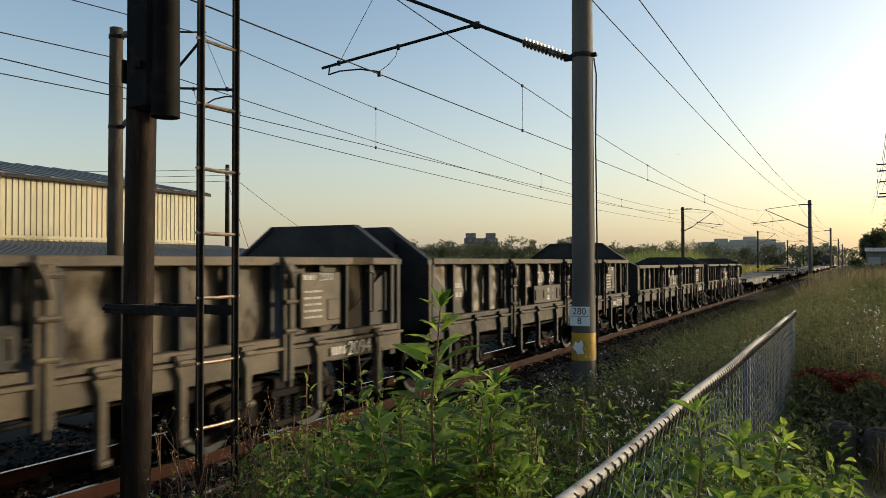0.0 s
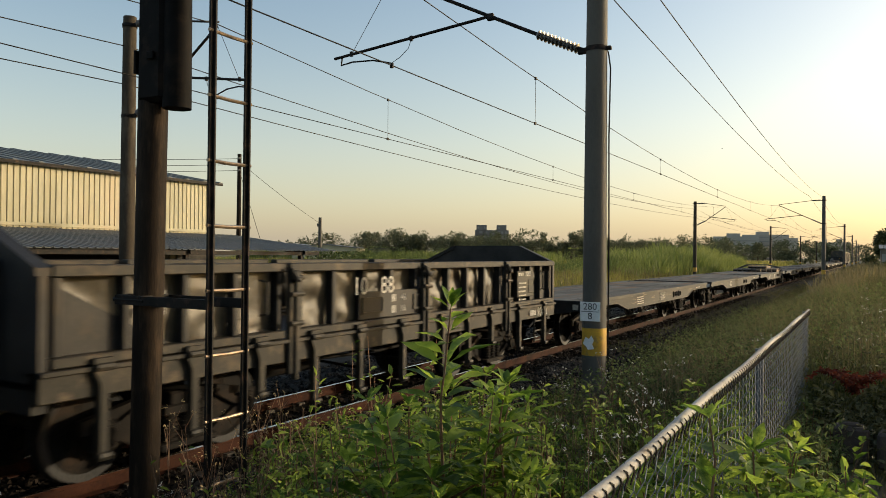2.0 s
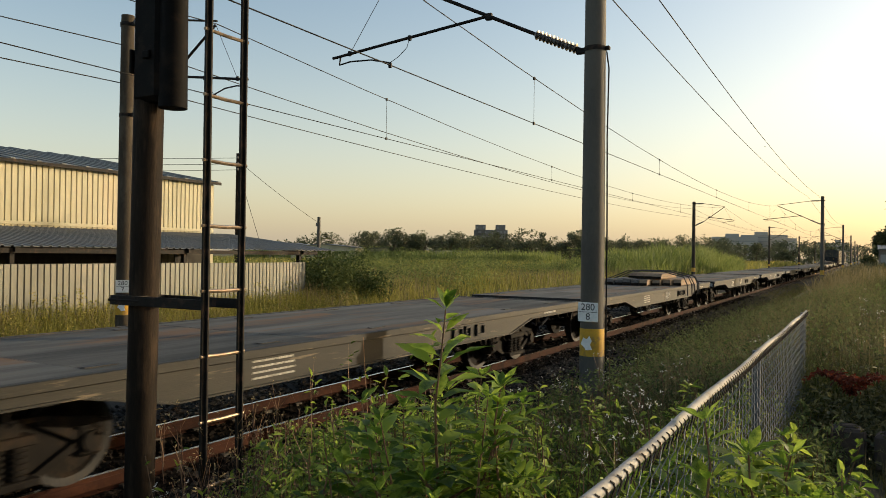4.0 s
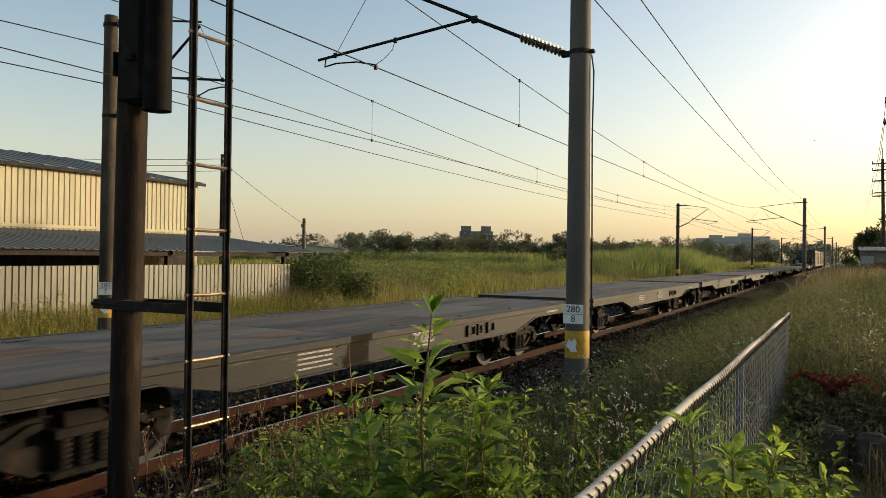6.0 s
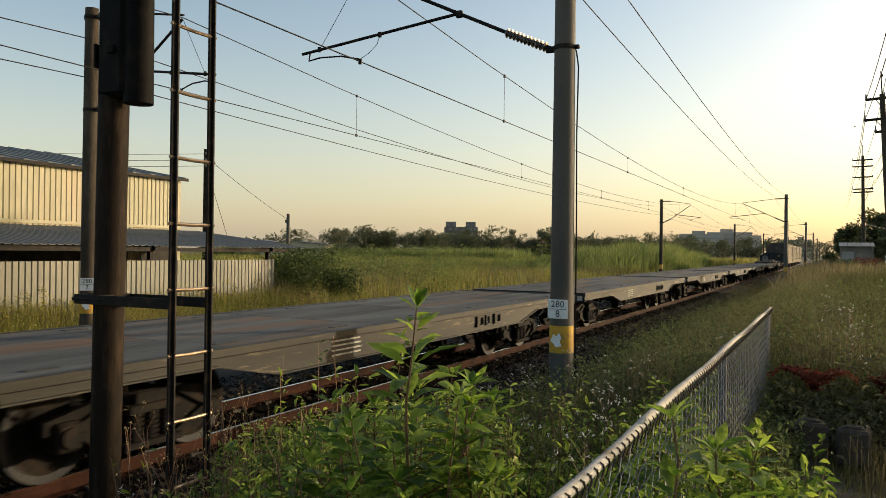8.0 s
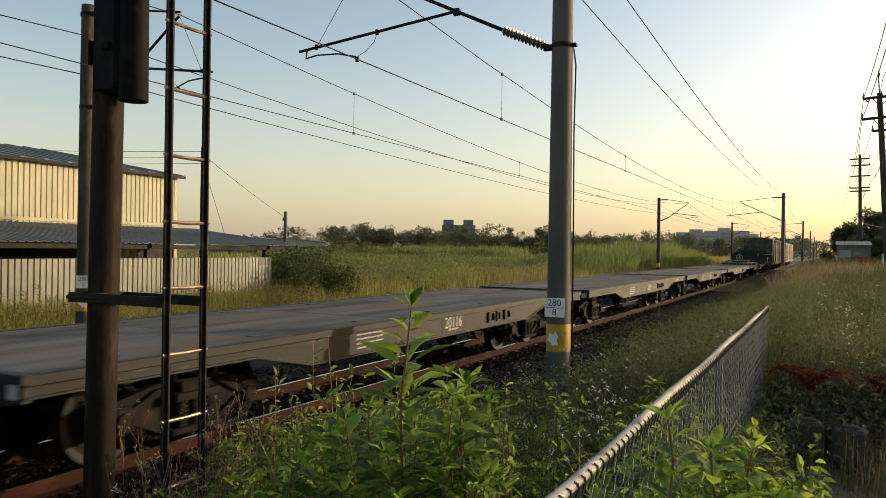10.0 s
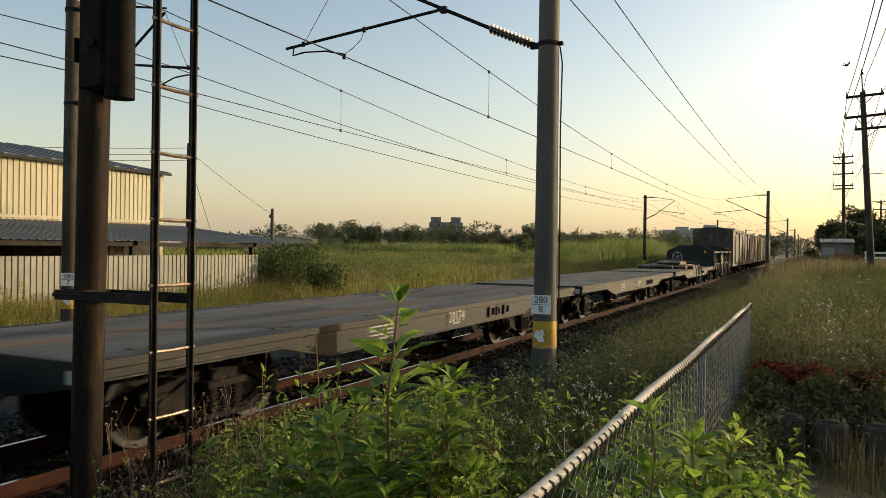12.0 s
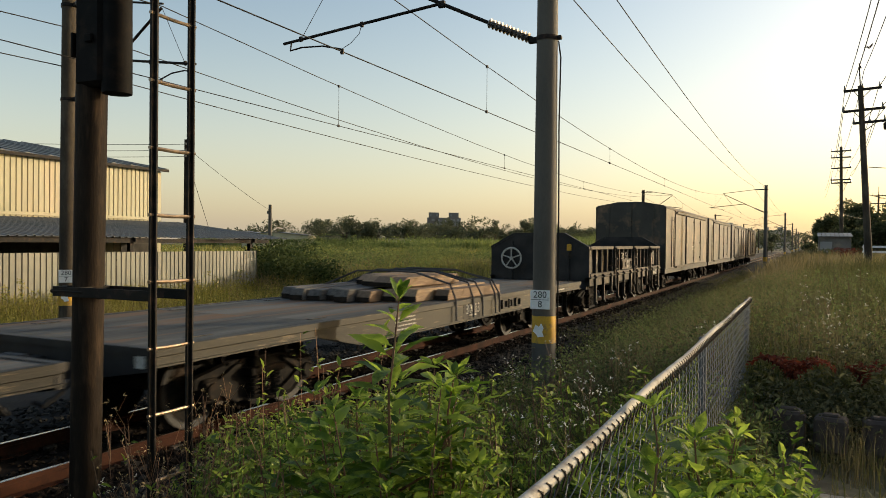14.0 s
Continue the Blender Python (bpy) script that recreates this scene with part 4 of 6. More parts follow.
def build_mast(x, y, side, base_z, sign, near=True):
    """A round concrete mast with a tubular bracket arm over its track. side: +1 when the arm reaches towards +x."""
    mast = thing("catenary_mast", "grey concrete railway mast with tubular bracket arm and insulators", "mast", pose(x, y, 0), group="catenary masts")
    bm = B()
    n = 24 if near else 12
    tube(bm, (0, 0, base_z - 0.3), (0, 0, 6.85 if side < 0 else 6.68), 0.165, 0.128, n=n)
    part("pole", bm, M["pole_concrete" if side < 0 else "pole_brown"], mast, "weathered concrete pole")
    bm = B()
    r = 0.163
    tube(bm, (0, 0, 0.62), (0, 0, 0.98), r - 0.001, r - 0.003, n=n, caps=False)
    part("band", bm, M["yellow_paint"], mast, "faded yellow band", smooth=40)
    for z in (4.66, 6.5):
        bm = B()
        tube(bm, (0, 0, z - 0.03), (0, 0, z + 0.03), 0.147, 0.146, n=n)
        box(bm, *sorted((side * 0.13, side * 0.26)), -0.03, 0.03, z - 0.04, z + 0.04, 0.01)
        box(bm, *sorted((-side * 0.13, -side * 0.2)), -0.035, 0.035, z - 0.025, z + 0.025, 0.01)
        part("clamp", bm, M["dark_iron"], mast)
    s, g = side, (side if side < 0 else 0.76)
    bm = B()
    tube(bm, (s * 0.2, 0, 4.68), (s * 0.3, 0, 4.72), 0.03, n=8)
    tube(bm, (s * 0.84, 0, 4.97), (g * 3.25, 0, 6.15), 0.026, n=8)                     # diagonal tube
    tube(bm, (s * 0.8, 0, 6.5), (g * 3.3, 0, 6.22), 0.02, n=8)                         # top tube
    tube(bm, (g * 1.6, 0, 5.33), (g * 4.35, 0, 5.05), 0.024, n=8)                       # registration tube
    box(bm, *sorted((g * 1.52, g * 1.62)), -0.03, 0.03, 5.27, 5.37, 0.01)
    polytube(bm, [(g * 4.2, 0, 5.06), (g * 4.22, 0, 4.93), (g * 4.0, 0, 4.96), (g * 3.6, 0, 4.94), (g * 3.27, 0, 4.86), (g * 3.25, 0, 4.82)], 0.014, n=6)
    tube(bm, (g * 4.02, 0, 5.08), (g * 3.28, 0, 6.13), 0.005, n=5)
    polytube(bm, [(g * 2.9, 0, 5.19), (g * 2.95, 0, 5.05), (g * 3.1, 0, 4.93), (g * 3.25, 0, 4.86)], 0.005, n=5)
    for q in ((3.25, 4.82), (2.9, 5.19), (4.02, 5.09)):
        box(bm, g * q[0] - 0.025, g * q[0] + 0.025, -0.02, 0.02, q[1] - 0.04, q[1] + 0.04, 0.005)
    part("bracket_arm", bm, M["dark_iron"], mast, "dark tubular bracket arm")
    bm = B()
    a, b2 = Vector((s * 0.26, 0, 4.7)), Vector((s * 0.86, 0, 4.98))
    k = 11
    polytube(bm, [a.lerp(b2, (i + f) / k) for i in range(k) for f in (0.0, 0.2, 0.65, 0.75)], [0.034, 0.07, 0.048, 0.034] * k, n=14)
    part("insulator", bm, M["insulator"], mast, "ribbed ceramic insulator")
    bm = B()
    a, b2 = Vector((s * 0.25, 0, 6.51)), Vector((s * 0.82, 0, 6.5))
    polytube(bm, [a.lerp(b2, (i + f) / k) for i in range(k) for f in (0.0, 0.2, 0.65, 0.75)], [0.034, 0.072, 0.048, 0.034] * k, n=12)
    part("insulator", bm, M["insulator"], mast, "ribbed ceramic insulator")
    if side < 0:
        bm = B()
        polytube(bm, [(0.15, 0.02, 4.62), (0.18, 0.03, 4.4), (0.166, 0.03, 3.5), (0.178, 0.03, 2.2), (0.178, 0.03, 1.2), (0.185, 0.03, -0.3)], 0.011, n=6)
        part("earth_cable", bm, M["wire"], mast, "black cable down the pole")
    if sign:
        plate = share("number_plate", mesh_of(box(B(), -0.135, 0.135, -0.006, 0.002, -0.125, 0.125, 0.003), "number_plate", M["sign_white"]), mast, pose(0, 0, 0, 0, 0, sign[2]) @ pose(0, -0.172, 1.2), "white plate with black numerals")
        for text, z, sz in ((sign[0], 0.062, 0.125), (sign[1], -0.062, 0.125)):
            share("numeral", lettering(text, sz, M["sign_black"], "numeral"), plate, Matrix.Translation((0, -0.0085, z)) @ pose(0, 0, 0, 90, 0, 0))
        bm = B()
        box(bm, -0.12, 0.12, -0.0095, -0.006, -0.003, 0.003)
        part("line", bm, M["sign_black"], plate, smooth=None)
        bm = B()
        prism(bm, [(-0.1, -0.03), (-0.07, 0.06), (-0.02, 0.04), (0.01, 0.09), (0.05, 0.03), (0.03, -0.02), (0.06, -0.08), (-0.02, -0.1), (-0.05, -0.06)], 1, -0.004, 0.003)
        share("torn_paper", mesh_of(bm, "torn_paper", M["sign_white"]), mast, pose(0, 0, 0, 0, 0, sign[2] - 6) @ pose(0.02, -0.169, 0.8, 0, 4, 0), "torn pale paper remains")
    return mast


def sag(bm, p, q, drop, r, n=14):
    p, q = Vector(p), Vector(q)
    polytube(bm, [p.lerp(q, i / n) - Vector((0, 0, 4 * drop * (i / n) * (1 - i / n))) for i in range(n + 1)], r, n=5)


def sagged(bm, x, y, z, drop, r):
    """One wire over all the spans, hanging a little between the masts."""
    pts = []
    for i in range(-1, 6):
        for k in range(12):
            f = k / 12
            pts.append((x, y + (i + f) * SPAN, z - 4 * drop * f * (1 - f)))
    polytube(bm, pts, r, n=5)


def build_line():
    for i in range(-1, 6):
        for (x, y), side, zb, tag in ((POLE_R, -1, -0.4, ("280", "8")), (POLE_L, 1, -0.5, ("280", "7"))):
            yy = y + i * SPAN
            build_mast(x, yy, side, zb, (*tag, 0 if side < 0 else 44) if i == 0 else None, near=i < 1)
    for x, y, name in ((-6.3, POLE_R[1], "near"), (-10.5, POLE_L[1], "far")):
        wires = thing("contact_line", "dark contact wire hung by droppers from its carrier wire", "overhead wire", group="overhead wires")
        bm, cm = B(), B()
        sagged(bm, x, y, 6.17, 1.0, 0.0095)
        tube(cm, (x, y - SPAN, 4.82), (x, y + 6 * SPAN, 4.82), 0.01, n=6)
        for i in range(-1, 6):
            y0 = y + i * SPAN
            for k in range(5):
                f = (k + 0.5) / 5.0
                yy = y0 + f * SPAN
                zt = 6.17 - 4 * 1.0 * f * (1 - f)
                dm = B()
                tube(dm, (x, yy, 4.82), (x, yy, zt), 0.005, n=4)
                for z in (4.82, zt):
                    box(dm, x - 0.018, x + 0.018, yy - 0.03, yy + 0.03, z - 0.03, z + 0.03)
                part("dropper", dm, M["wire"], wires)
        part("carrier_wire", bm, M["wire"], wires)
        part("contact_wire", cm, M["wire"], wires)
    for x, z, drop in ((-4.08, 6.85, 0.5), (-3.33, 6.9, 0.55), (-13.15, 5.33, 0.35), (-13.0, 6.07, 0.7)):
        bm = B()
        sagged(bm, x, POLE_R[1] if x > -8 else POLE_L[1], z, drop, 0.011)
        solo("feeder_wire", bm, M["wire"], "thin dark feeder wire strung between masts", "overhead wire", group="overhead wires")


build_line()

# ---- signal post with ladder ----


def build_signal():
    sig = thing("signal_post", "brown steel signal post seen from behind with dark signal head", "railway signal", pose(-3.91, 3.15, 0))
    bm = B()
    tube(bm, (-0.03, 0, -0.7), (0.06, 0.0, 5.0), 0.092, 0.092, n=24)
    part("post", bm, M["post_steel"], sig, "brown weathered steel post")
    head = B()
    box(head, -0.02, 0.22, -0.1, 0.1, 2.86, 4.6, 0.03)
    tube(head, (0.245, -0.0, 2.82), (0.245, -0.0, 4.6), 0.088, 0.078, n=20)
    box(head, 0.18, 0.28, -0.07, 0.07, 2.85, 4.55, 0.02)
    box(head, -0.045, -0.025, -0.1, -0.06, 3.05, 3.2, 0.005)
    for z in (3.12, 3.6, 4.1):
        box(head, 0.1, 0.16, -0.12, -0.1, z, z + 0.05, 0.005)
    part("signal_head", head, M["signal_black"], sig, "black signal head housing")
    return sig


def build_ladder():
    lad = thing("ladder", "dark iron ladder with worn rungs fixed to the signal post", "ladder", pose(-3.188, 3.132, 0))
    for y in (-0.14, 0.14):
        bm = B()
        box(bm, -0.008, 0.008, y - 0.026, y + 0.026, -0.4, 5.2, 0.002)
        box(bm, -0.026, 0.026, y - 0.005, y + 0.005, -0.4, 5.2, 0.002)
        part("stile", bm, M["dark_iron"], lad)
    for i in range(14):
        z = -0.17 + i * 0.375
        bm = B()
        polytube(bm, [(0, -0.17, z), (0, 0, z - 0.004), (0, 0.17, z)], 0.011, n=8)
        part("rung", bm, M["rung"], lad, "worn steel rung")
    bm = B()
    z = 1.62
    for y in (-0.15, 0.15):
        box(bm, -0.86, 0.0, y * 0.75 - 0.006, y * 0.75 + 0.006, z - 0.03, z + 0.03, 0.002)
    box(bm, -0.86, -0.846, -0.12, 0.12, z - 0.03, z + 0.03)
    box(bm, -0.64, -0.63, -0.12, 0.12, z - 0.03, z + 0.03)
    for k in (-0.11, 0.11):
        tube(bm, (-0.88, k, z), (-0.6, k, z), 0.014, n=6)
    part("clamp", bm, M["dark_iron"], lad, "dark flat-iron clamp round the post")


build_signal()
build_ladder()

# ---- chain-link fence ----
FX, FZ0, FZ1, FY0, FY1 = -0.38, 0.5, 1.443, -1.5, 7.6


def build_fence():
    fence = thing("chain_link_fence", "chain-link fence of bluish wire with a galvanised top rail", "fence", pose(FX, 0, 0))
    bm = B()
    pts = [(0, FY0 + i * (FY1 - FY0) / 24, FZ1 + 0.006 * math.sin(i * 1.3)) for i in range(25)]
    polytube(bm, pts, 0.0145, n=14)
    part("top_rail", bm, M["galv"], fence, "galvanised tube rail")
    for y in (FY0, 4.3, FY1):
        bm = B()
        tube(bm, (-0.03, y, 0.1), (-0.03, y, FZ1 - 0.01), 0.022, n=12)
        part("post", bm, M["mesh_blue"], fence)
    bm = B()
    pitch, r = 0.052, 0.0019
    n = int((FY1 - FY0) / pitch)
    rows = int((FZ1 - FZ0) / pitch)
    for i in range(n):
        y = FY0 + i * pitch
        polytube(bm, [(0.004 if k % 2 else -0.004, y + (pitch * 1.04 if (k + i) % 2 else -pitch * 0.04), FZ1 + 0.01 - k * pitch / 2) for k in range(2 * rows + 2)], r, n=3)
    tagged(part("wire_mesh", bm, M["mesh_blue"], fence, "diamond mesh of coated wire", smooth=None), kind="stuff")
    bm = B()
    for i in range(n):
        y = FY0 + i * pitch
        polytube(bm, [(0.0115, y - 0.006, FZ1 + 0.009), (0.016, y + 0.004, FZ1 + 0.002), (0.0175, y + 0.012, FZ1 - 0.012), (0.01, y + 0.003, FZ1 - 0.04)], 0.0021, n=4)
        polytube(bm, [(0.015, y + 0.012, FZ1 + 0.001), (0.018, y + 0.002, FZ1 - 0.01), (0.014, y - 0.008, FZ1 - 0.03)], 0.002, n=4)
    tagged(part("twisted_end", bm, M["dark_iron"], fence, "dark twisted wire ends", smooth=None), kind="stuff")


build_fence()

# ---- sheds ----


def corrugated(bm, y0, y1, z0, z1, x, pitch=0.25, depth=0.035, mi=0):
    """A trapezoid-ribbed vertical sheet that faces +x."""
    n = max(1, round((y1 - y0) / pitch))
    p = (y1 - y0) / n
    line = []
    for i in range(n):
        y = y0 + i * p
        line += [(y, 0), (y + p * 0.76, 0), (y + p * 0.8, -depth), (y + p * 0.96, -depth)]
    line.append((y1, 0))
    a = [bm.verts.new((x + d, y, z0)) for y, d in line]
    b = [bm.verts.new((x + d, y, z1)) for y, d in line]
    for i in range(len(line) - 1):
        bm.faces.new((a[i], a[i + 1], b[i + 1], b[i])).material_index = mi
    return bm


def build_shed():
    shed = thing("warehouse", "cream ribbed-sheet warehouse with blue-grey gable roof", "building", kind="")
    X, Y0, Y1, EAVE = -24.2, -12.0, 22.9, 4.79
    bm = B()
    corrugated(bm, Y0, Y1, 2.5, EAVE, X, 0.21, 0.045)
    prism(bm, [(X - 0.06, 2.5), (X - 0.06, EAVE), (X - 9, EAVE + 1.5), (X - 18, EAVE), (X - 18, 2.5)], 1, Y0, Y1)
    part("wall", bm, M["shed_wall"], shed, "cream ribbed sheet wall", smooth=None)
    bm = B()
    for x0, z0, x1, z1 in ((X + 0.2, EAVE, X - 9, EAVE + 1.58), (X - 18.2, EAVE, X - 9, EAVE + 1.58)):
        n = 40
        for i in range(n):
            ya, yb = Y0 - 0.4 + i * (Y1 - Y0 + 0.65) / n, Y0 - 0.4 + (i + 0.82) * (Y1 - Y0 + 0.65) / n
            yc = Y0 - 0.4 + (i + 1) * (Y1 - Y0 + 0.65) / n
            for a, b2, h in ((ya, yb, 0.0), (yb, yc, 0.04)):
                prism(bm, [(x0, z0 + h), (x1, z1 + h), (x1, z1 + h + 0.05), (x0, z0 + h + 0.05)], 1, a, b2)
    part("roof", bm, M["shed_roof"], shed, "blue-grey ribbed roof", smooth=None)
    # lower wall, with the lean-to's shade put into its colour
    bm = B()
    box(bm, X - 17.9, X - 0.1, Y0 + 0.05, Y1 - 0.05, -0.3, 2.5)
    part("base_wall", bm, M["shade_dark"], shed, "lower wall coloured dark for the shade under the lean-to", smooth=None)
    bm = B()
    box(bm, X + 0.2, X + 0.24, Y0 - 0.4, Y1 + 0.25, EAVE - 0.06, EAVE + 0.05)
    part("gutter", bm, M["dark_iron"], shed, smooth=None)
    bm = B()
    box(bm, X + 0.005, X + 0.05, Y0, Y1 + 0.02, 2.72, 2.84, 0.01)
    part("flashing", bm, M["shed_wall"], shed, "cream flashing above the lean-to roof", smooth=None)
    bm = B()
    box(bm, X - 0.05, X + 0.02, Y1 - 0.16, Y1 + 0.03, 1.0, EAVE - 0.07, 0.01)
    part("corner_trim", bm, M["shed_wall"], shed, "pale corner trim", smooth=None)
    lean = thing("lean_to", "open lean-to with grey ribbed metal roof beside the warehouse", "building")
    xa, za, xb, zb = X + 0.02, 2.64, -18.4, 1.99
    bm = B()
    top = [(k * 0.25 + f, h) for k in range(4) for f, h in ((0, 0), (0.16, 0), (0.18, 0.035), (0.23, 0.035))] + [(0.996, 0)]
    prism(bm, [(a, h) for a, h in top] + [(a, h - 0.012) for a, h in top[::-1]], 0, xa, xb)
    for v in bm.verts:
        v.co.z += za + (v.co.x - xa) * (zb - za) / (xb - xa)
    sheet = mesh_of(bm, "roof_sheet", M["shed_roof"])
    for i in range(36):
        share("roof_sheet", sheet, lean, pose(0, Y0 + i * 0.997, 0.004 * (i % 2)), "grey ribbed roof sheet")
    for i in range(7):
        bm = B()
        y = Y0 + 1 + i * 5.5
        box(bm, -18.75, -18.6, y - 0.06, y + 0.06, -0.2, 1.95)
        part("post", bm, M["dark_iron"], lean)
    for i in range(7):
        y = Y0 + 1 + i * 5.5
        bm = B()
        prism(bm, [(xa, za - 0.02), (xb, zb - 0.02), (xb, zb - 0.14), (xa, za - 0.14)], 1, y - 0.04, y + 0.04)
        part("rafter", bm, M["dark_iron"], lean)
    bm = B()
    box(bm, -18.7, -18.5, Y0, Y1, 1.82, 1.95)
    part("beam", bm, M["dark_iron"], lean)
    bm = B()
    corrugated(bm, 16.6, 18.6, 1.0, 2.2, -21.5, 0.3, 0.04)
    part("sheet_wall", bm, M["shed_wall"], lean, "cream sheet partition under the roof", smooth=None)
    fence = thing("sheet_fence", "pale grey corrugated metal fence in tall grass", "fence")
    for i in range(11):
        y0 = -12.0 + i * 3.0
        bm = B()
        corrugated(bm, y0, y0 + 2.995, -0.15, 1.56, -17.5 + (0.01 if i % 2 else 0), 0.166, 0.05)
        part("panel", bm, M["fence_sheet"], fence, smooth=None)
    bm = B()
    for z in (0.4, 1.3):
        box(bm, -17.64, -17.58, -12, 21, z, z + 0.06)
    part("rail", bm, M["dark_iron"], fence, smooth=None)


build_shed()

# ---- plants ----


def blades(name, x, y, z, h, w, material, label, category="grass", lean=0.35, seed=1):
    """Many bent tapering blades in one mesh."""
    rnd = np.random.RandomState(seed)
    n = len(x)
    a, b = rnd.uniform(0, 2 * np.pi, n), rnd.uniform(0, 2 * np.pi, n)
    l = np.abs(rnd.normal(0, lean, n)) * h
    dx, dy = np.cos(a), np.sin(a)
    wx, wy = np.cos(b) * w / 2, np.sin(b) * w / 2
    base = np.stack([x, y, z - 0.05], 1)
    mid = np.stack([x + dx * l * 0.35, y + dy * l * 0.35, z + h * 0.6], 1)
    tip = np.stack([x + dx * l, y + dy * l, z + h * rnd.uniform(0.85, 1.0, n)], 1)
    side = np.stack([wx, wy, np.zeros(n)], 1)
    v = np.stack([base - side, base + side, mid + side * 0.8, mid - side * 0.8, tip], 1).reshape(-1, 3)
    k = (np.arange(n) * 5)[:, None]
    return np_object(name, v, k + np.array([[0, 1, 2, 3]]), material, label, category, tris=k + np.array([[3, 2, 4]]))


def leaf_cloud(centres, size, rnd, up=0.35, width=0.2):
    """Folded pointed leaves, one to each centre, turned at random. Returns vertices and faces."""
    n = len(centres)
    a = rnd.uniform(0, 2 * np.pi, n)
    tilt = rnd.normal(up, 0.5, n)
    d = np.stack([np.cos(a) * np.cos(tilt), np.sin(a) * np.cos(tilt), np.sin(tilt)], 1)
    s = np.stack([-np.sin(a), np.cos(a), rnd.normal(0, 0.5, n)], 1)
    u = np.cross(d, s)
    L = size * rnd.uniform(0.6, 1.4, n)[:, None]
    w = L * width
    pts = (centres, centres + d * L * 0.3 + s * w + u * w * 0.4, centres + d * L * 0.68 + s * w * 0.75 + u * w * 0.2, centres + d * L - u * L * 0.14,
           centres + d * L * 0.68 - s * w * 0.75 + u * w * 0.2, centres + d * L * 0.3 - s * w + u * w * 0.4)
    v = np.stack(pts, 1).reshape(-1, 3)
    k = (np.arange(n) * 6)[:, None]
    return v, np.concatenate([k + np.array([[0, 1, 2, 3]]), k + np.array([[0, 3, 4, 5]])])


def scatter(n, x0, x1, y0, y1, rnd, power=1.0):
    """Random places, denser towards y0 with a higher power."""
    return rnd.uniform(x0, x1, n), y0 + (y1 - y0) * rnd.uniform(0, 1, n) ** power


def patch(x, y, scale, seed, lo=-0.25):
    """Keeps places where a slow noise is high, for clumps and gaps."""
    return np.array([noise.noise(Vector((a * scale, b * scale, seed))) > lo for a, b in zip(x, y)])


def build_field():
    rnd = np.random.RandomState(11)
    # grass between the second mast row and the sheet fence, and the wide field behind
    x, y = scatter(26000, -17.4, -14.2, 3, 24, rnd)
    h = rnd.uniform(0.35, 0.85, len(x))
    blades("field_grass", x, y, ground_np(x), h, rnd.uniform(0.008, 0.02, len(x)), M["meadow"], "tall green and yellow grass along the far side", seed=2)
    x, y = scatter(60000, -46, -14.5, 21, 75, rnd, 1.2)
    h = rnd.uniform(0.5, 1.15, len(x)) * np.array([0.8 + 0.5 * noise.noise(Vector((a * 0.12, b * 0.12, 2))) for a, b in zip(x, y)])
    blades("field_grass", x, y, ground_np(x), h, rnd.uniform(0.015, 0.04, len(x)), M["meadow"], "tall green and yellow meadow grass", seed=3)
    x, y = scatter(16000, -44, -14.5, 20, 75, rnd, 1.2)
    k = patch(x, y, 0.15, 7, 0.0)
    x, y = x[k], y[k]
    blades("field_grass", x, y, ground_np(x), rnd.uniform(0.8, 1.35, len(x)), rnd.uniform(0.012, 0.03, len(x)), M["grass_dry"], "dry reddish seed grass in the meadow", seed=4)
    x, y = scatter(40000, -140, -15, 75, 230, rnd)
    blades("field_grass", x, y, ground_np(x), rnd.uniform(0.7, 1.5, len(x)), rnd.uniform(0.05, 0.16, len(x)), M["meadow"], "distant green meadow grass", seed=5)
    # leafy scrub in the meadow, taller towards its back
    c, c2 = [], []
    for i in range(520):
        sx, sy = rnd.uniform(-46, -16.5), rnd.uniform(25, 82)
        if noise.noise(Vector((sx * 0.1, sy * 0.1, 9))) < -0.12:
            continue
        r = rnd.uniform(0.35, 0.9)
        top = rnd.uniform(0.45, 0.85) * (1.5 if sy > 34 and noise.noise(Vector((sx * 0.14, sy * 0.14, 4))) > 0 else 1.0)
        (c if i % 3 else c2).append(np.array([sx, sy, top]) + np.clip(rnd.normal(0, 1, (150, 3)), -1.6, 1.6) * np.array([r, r, top * 0.62]))
    for cl, green in ((c, "cane"), (c2, "herb")):
        v, t = leaf_cloud(np.concatenate(cl), 0.13, rnd)
        np_object("scrub", v, t, M[green], "green leafy scrub in the meadow", "scrub")
    # weeds and seed grass along the sheet fence
    x, y = scatter(700, -17.3, -14.6, 4, 23, rnd)
    keep = patch(x, y, 0.5, 12, -0.1)
    x, y = x[keep], y[keep]
    weed_stems(rnd, x, y, rnd.uniform(0.4, 1.0, len(x)), 36, 0.07, "weeds", "leafy weeds along the metal fence", 0.16, "meadow")
    x, y = scatter(5000, -17.3, -14.4, 3, 24, rnd)
    keep = patch(x, y, 0.6, 14, 0.05)
    x, y = x[keep], y[keep]
    blades("field_grass", x, y, ground_np(x), rnd.uniform(0.7, 1.25, len(x)), rnd.uniform(0.006, 0.012, len(x)), M["grass_dry"], "reddish seed grass along the metal fence", lean=0.4, seed=12)
    # bright cane stand, a low mound with a ragged top
    ang, rad = rnd.uniform(0, 2 * np.pi, 20000), np.sqrt(rnd.uniform(0, 1, 20000))
    x, y = -21.5 + 6.5 * rad * np.cos(ang), 100 + 38 * rad * np.sin(ang)
    h = (1.4 + 2.6 * np.sqrt(1 - rad ** 2)) * rnd.uniform(0.6, 1.0, len(x)) * np.array([0.9 + 0.4 * noise.noise(Vector((a * 0.25, b * 0.12, 3))) for a, b in zip(x, y)])
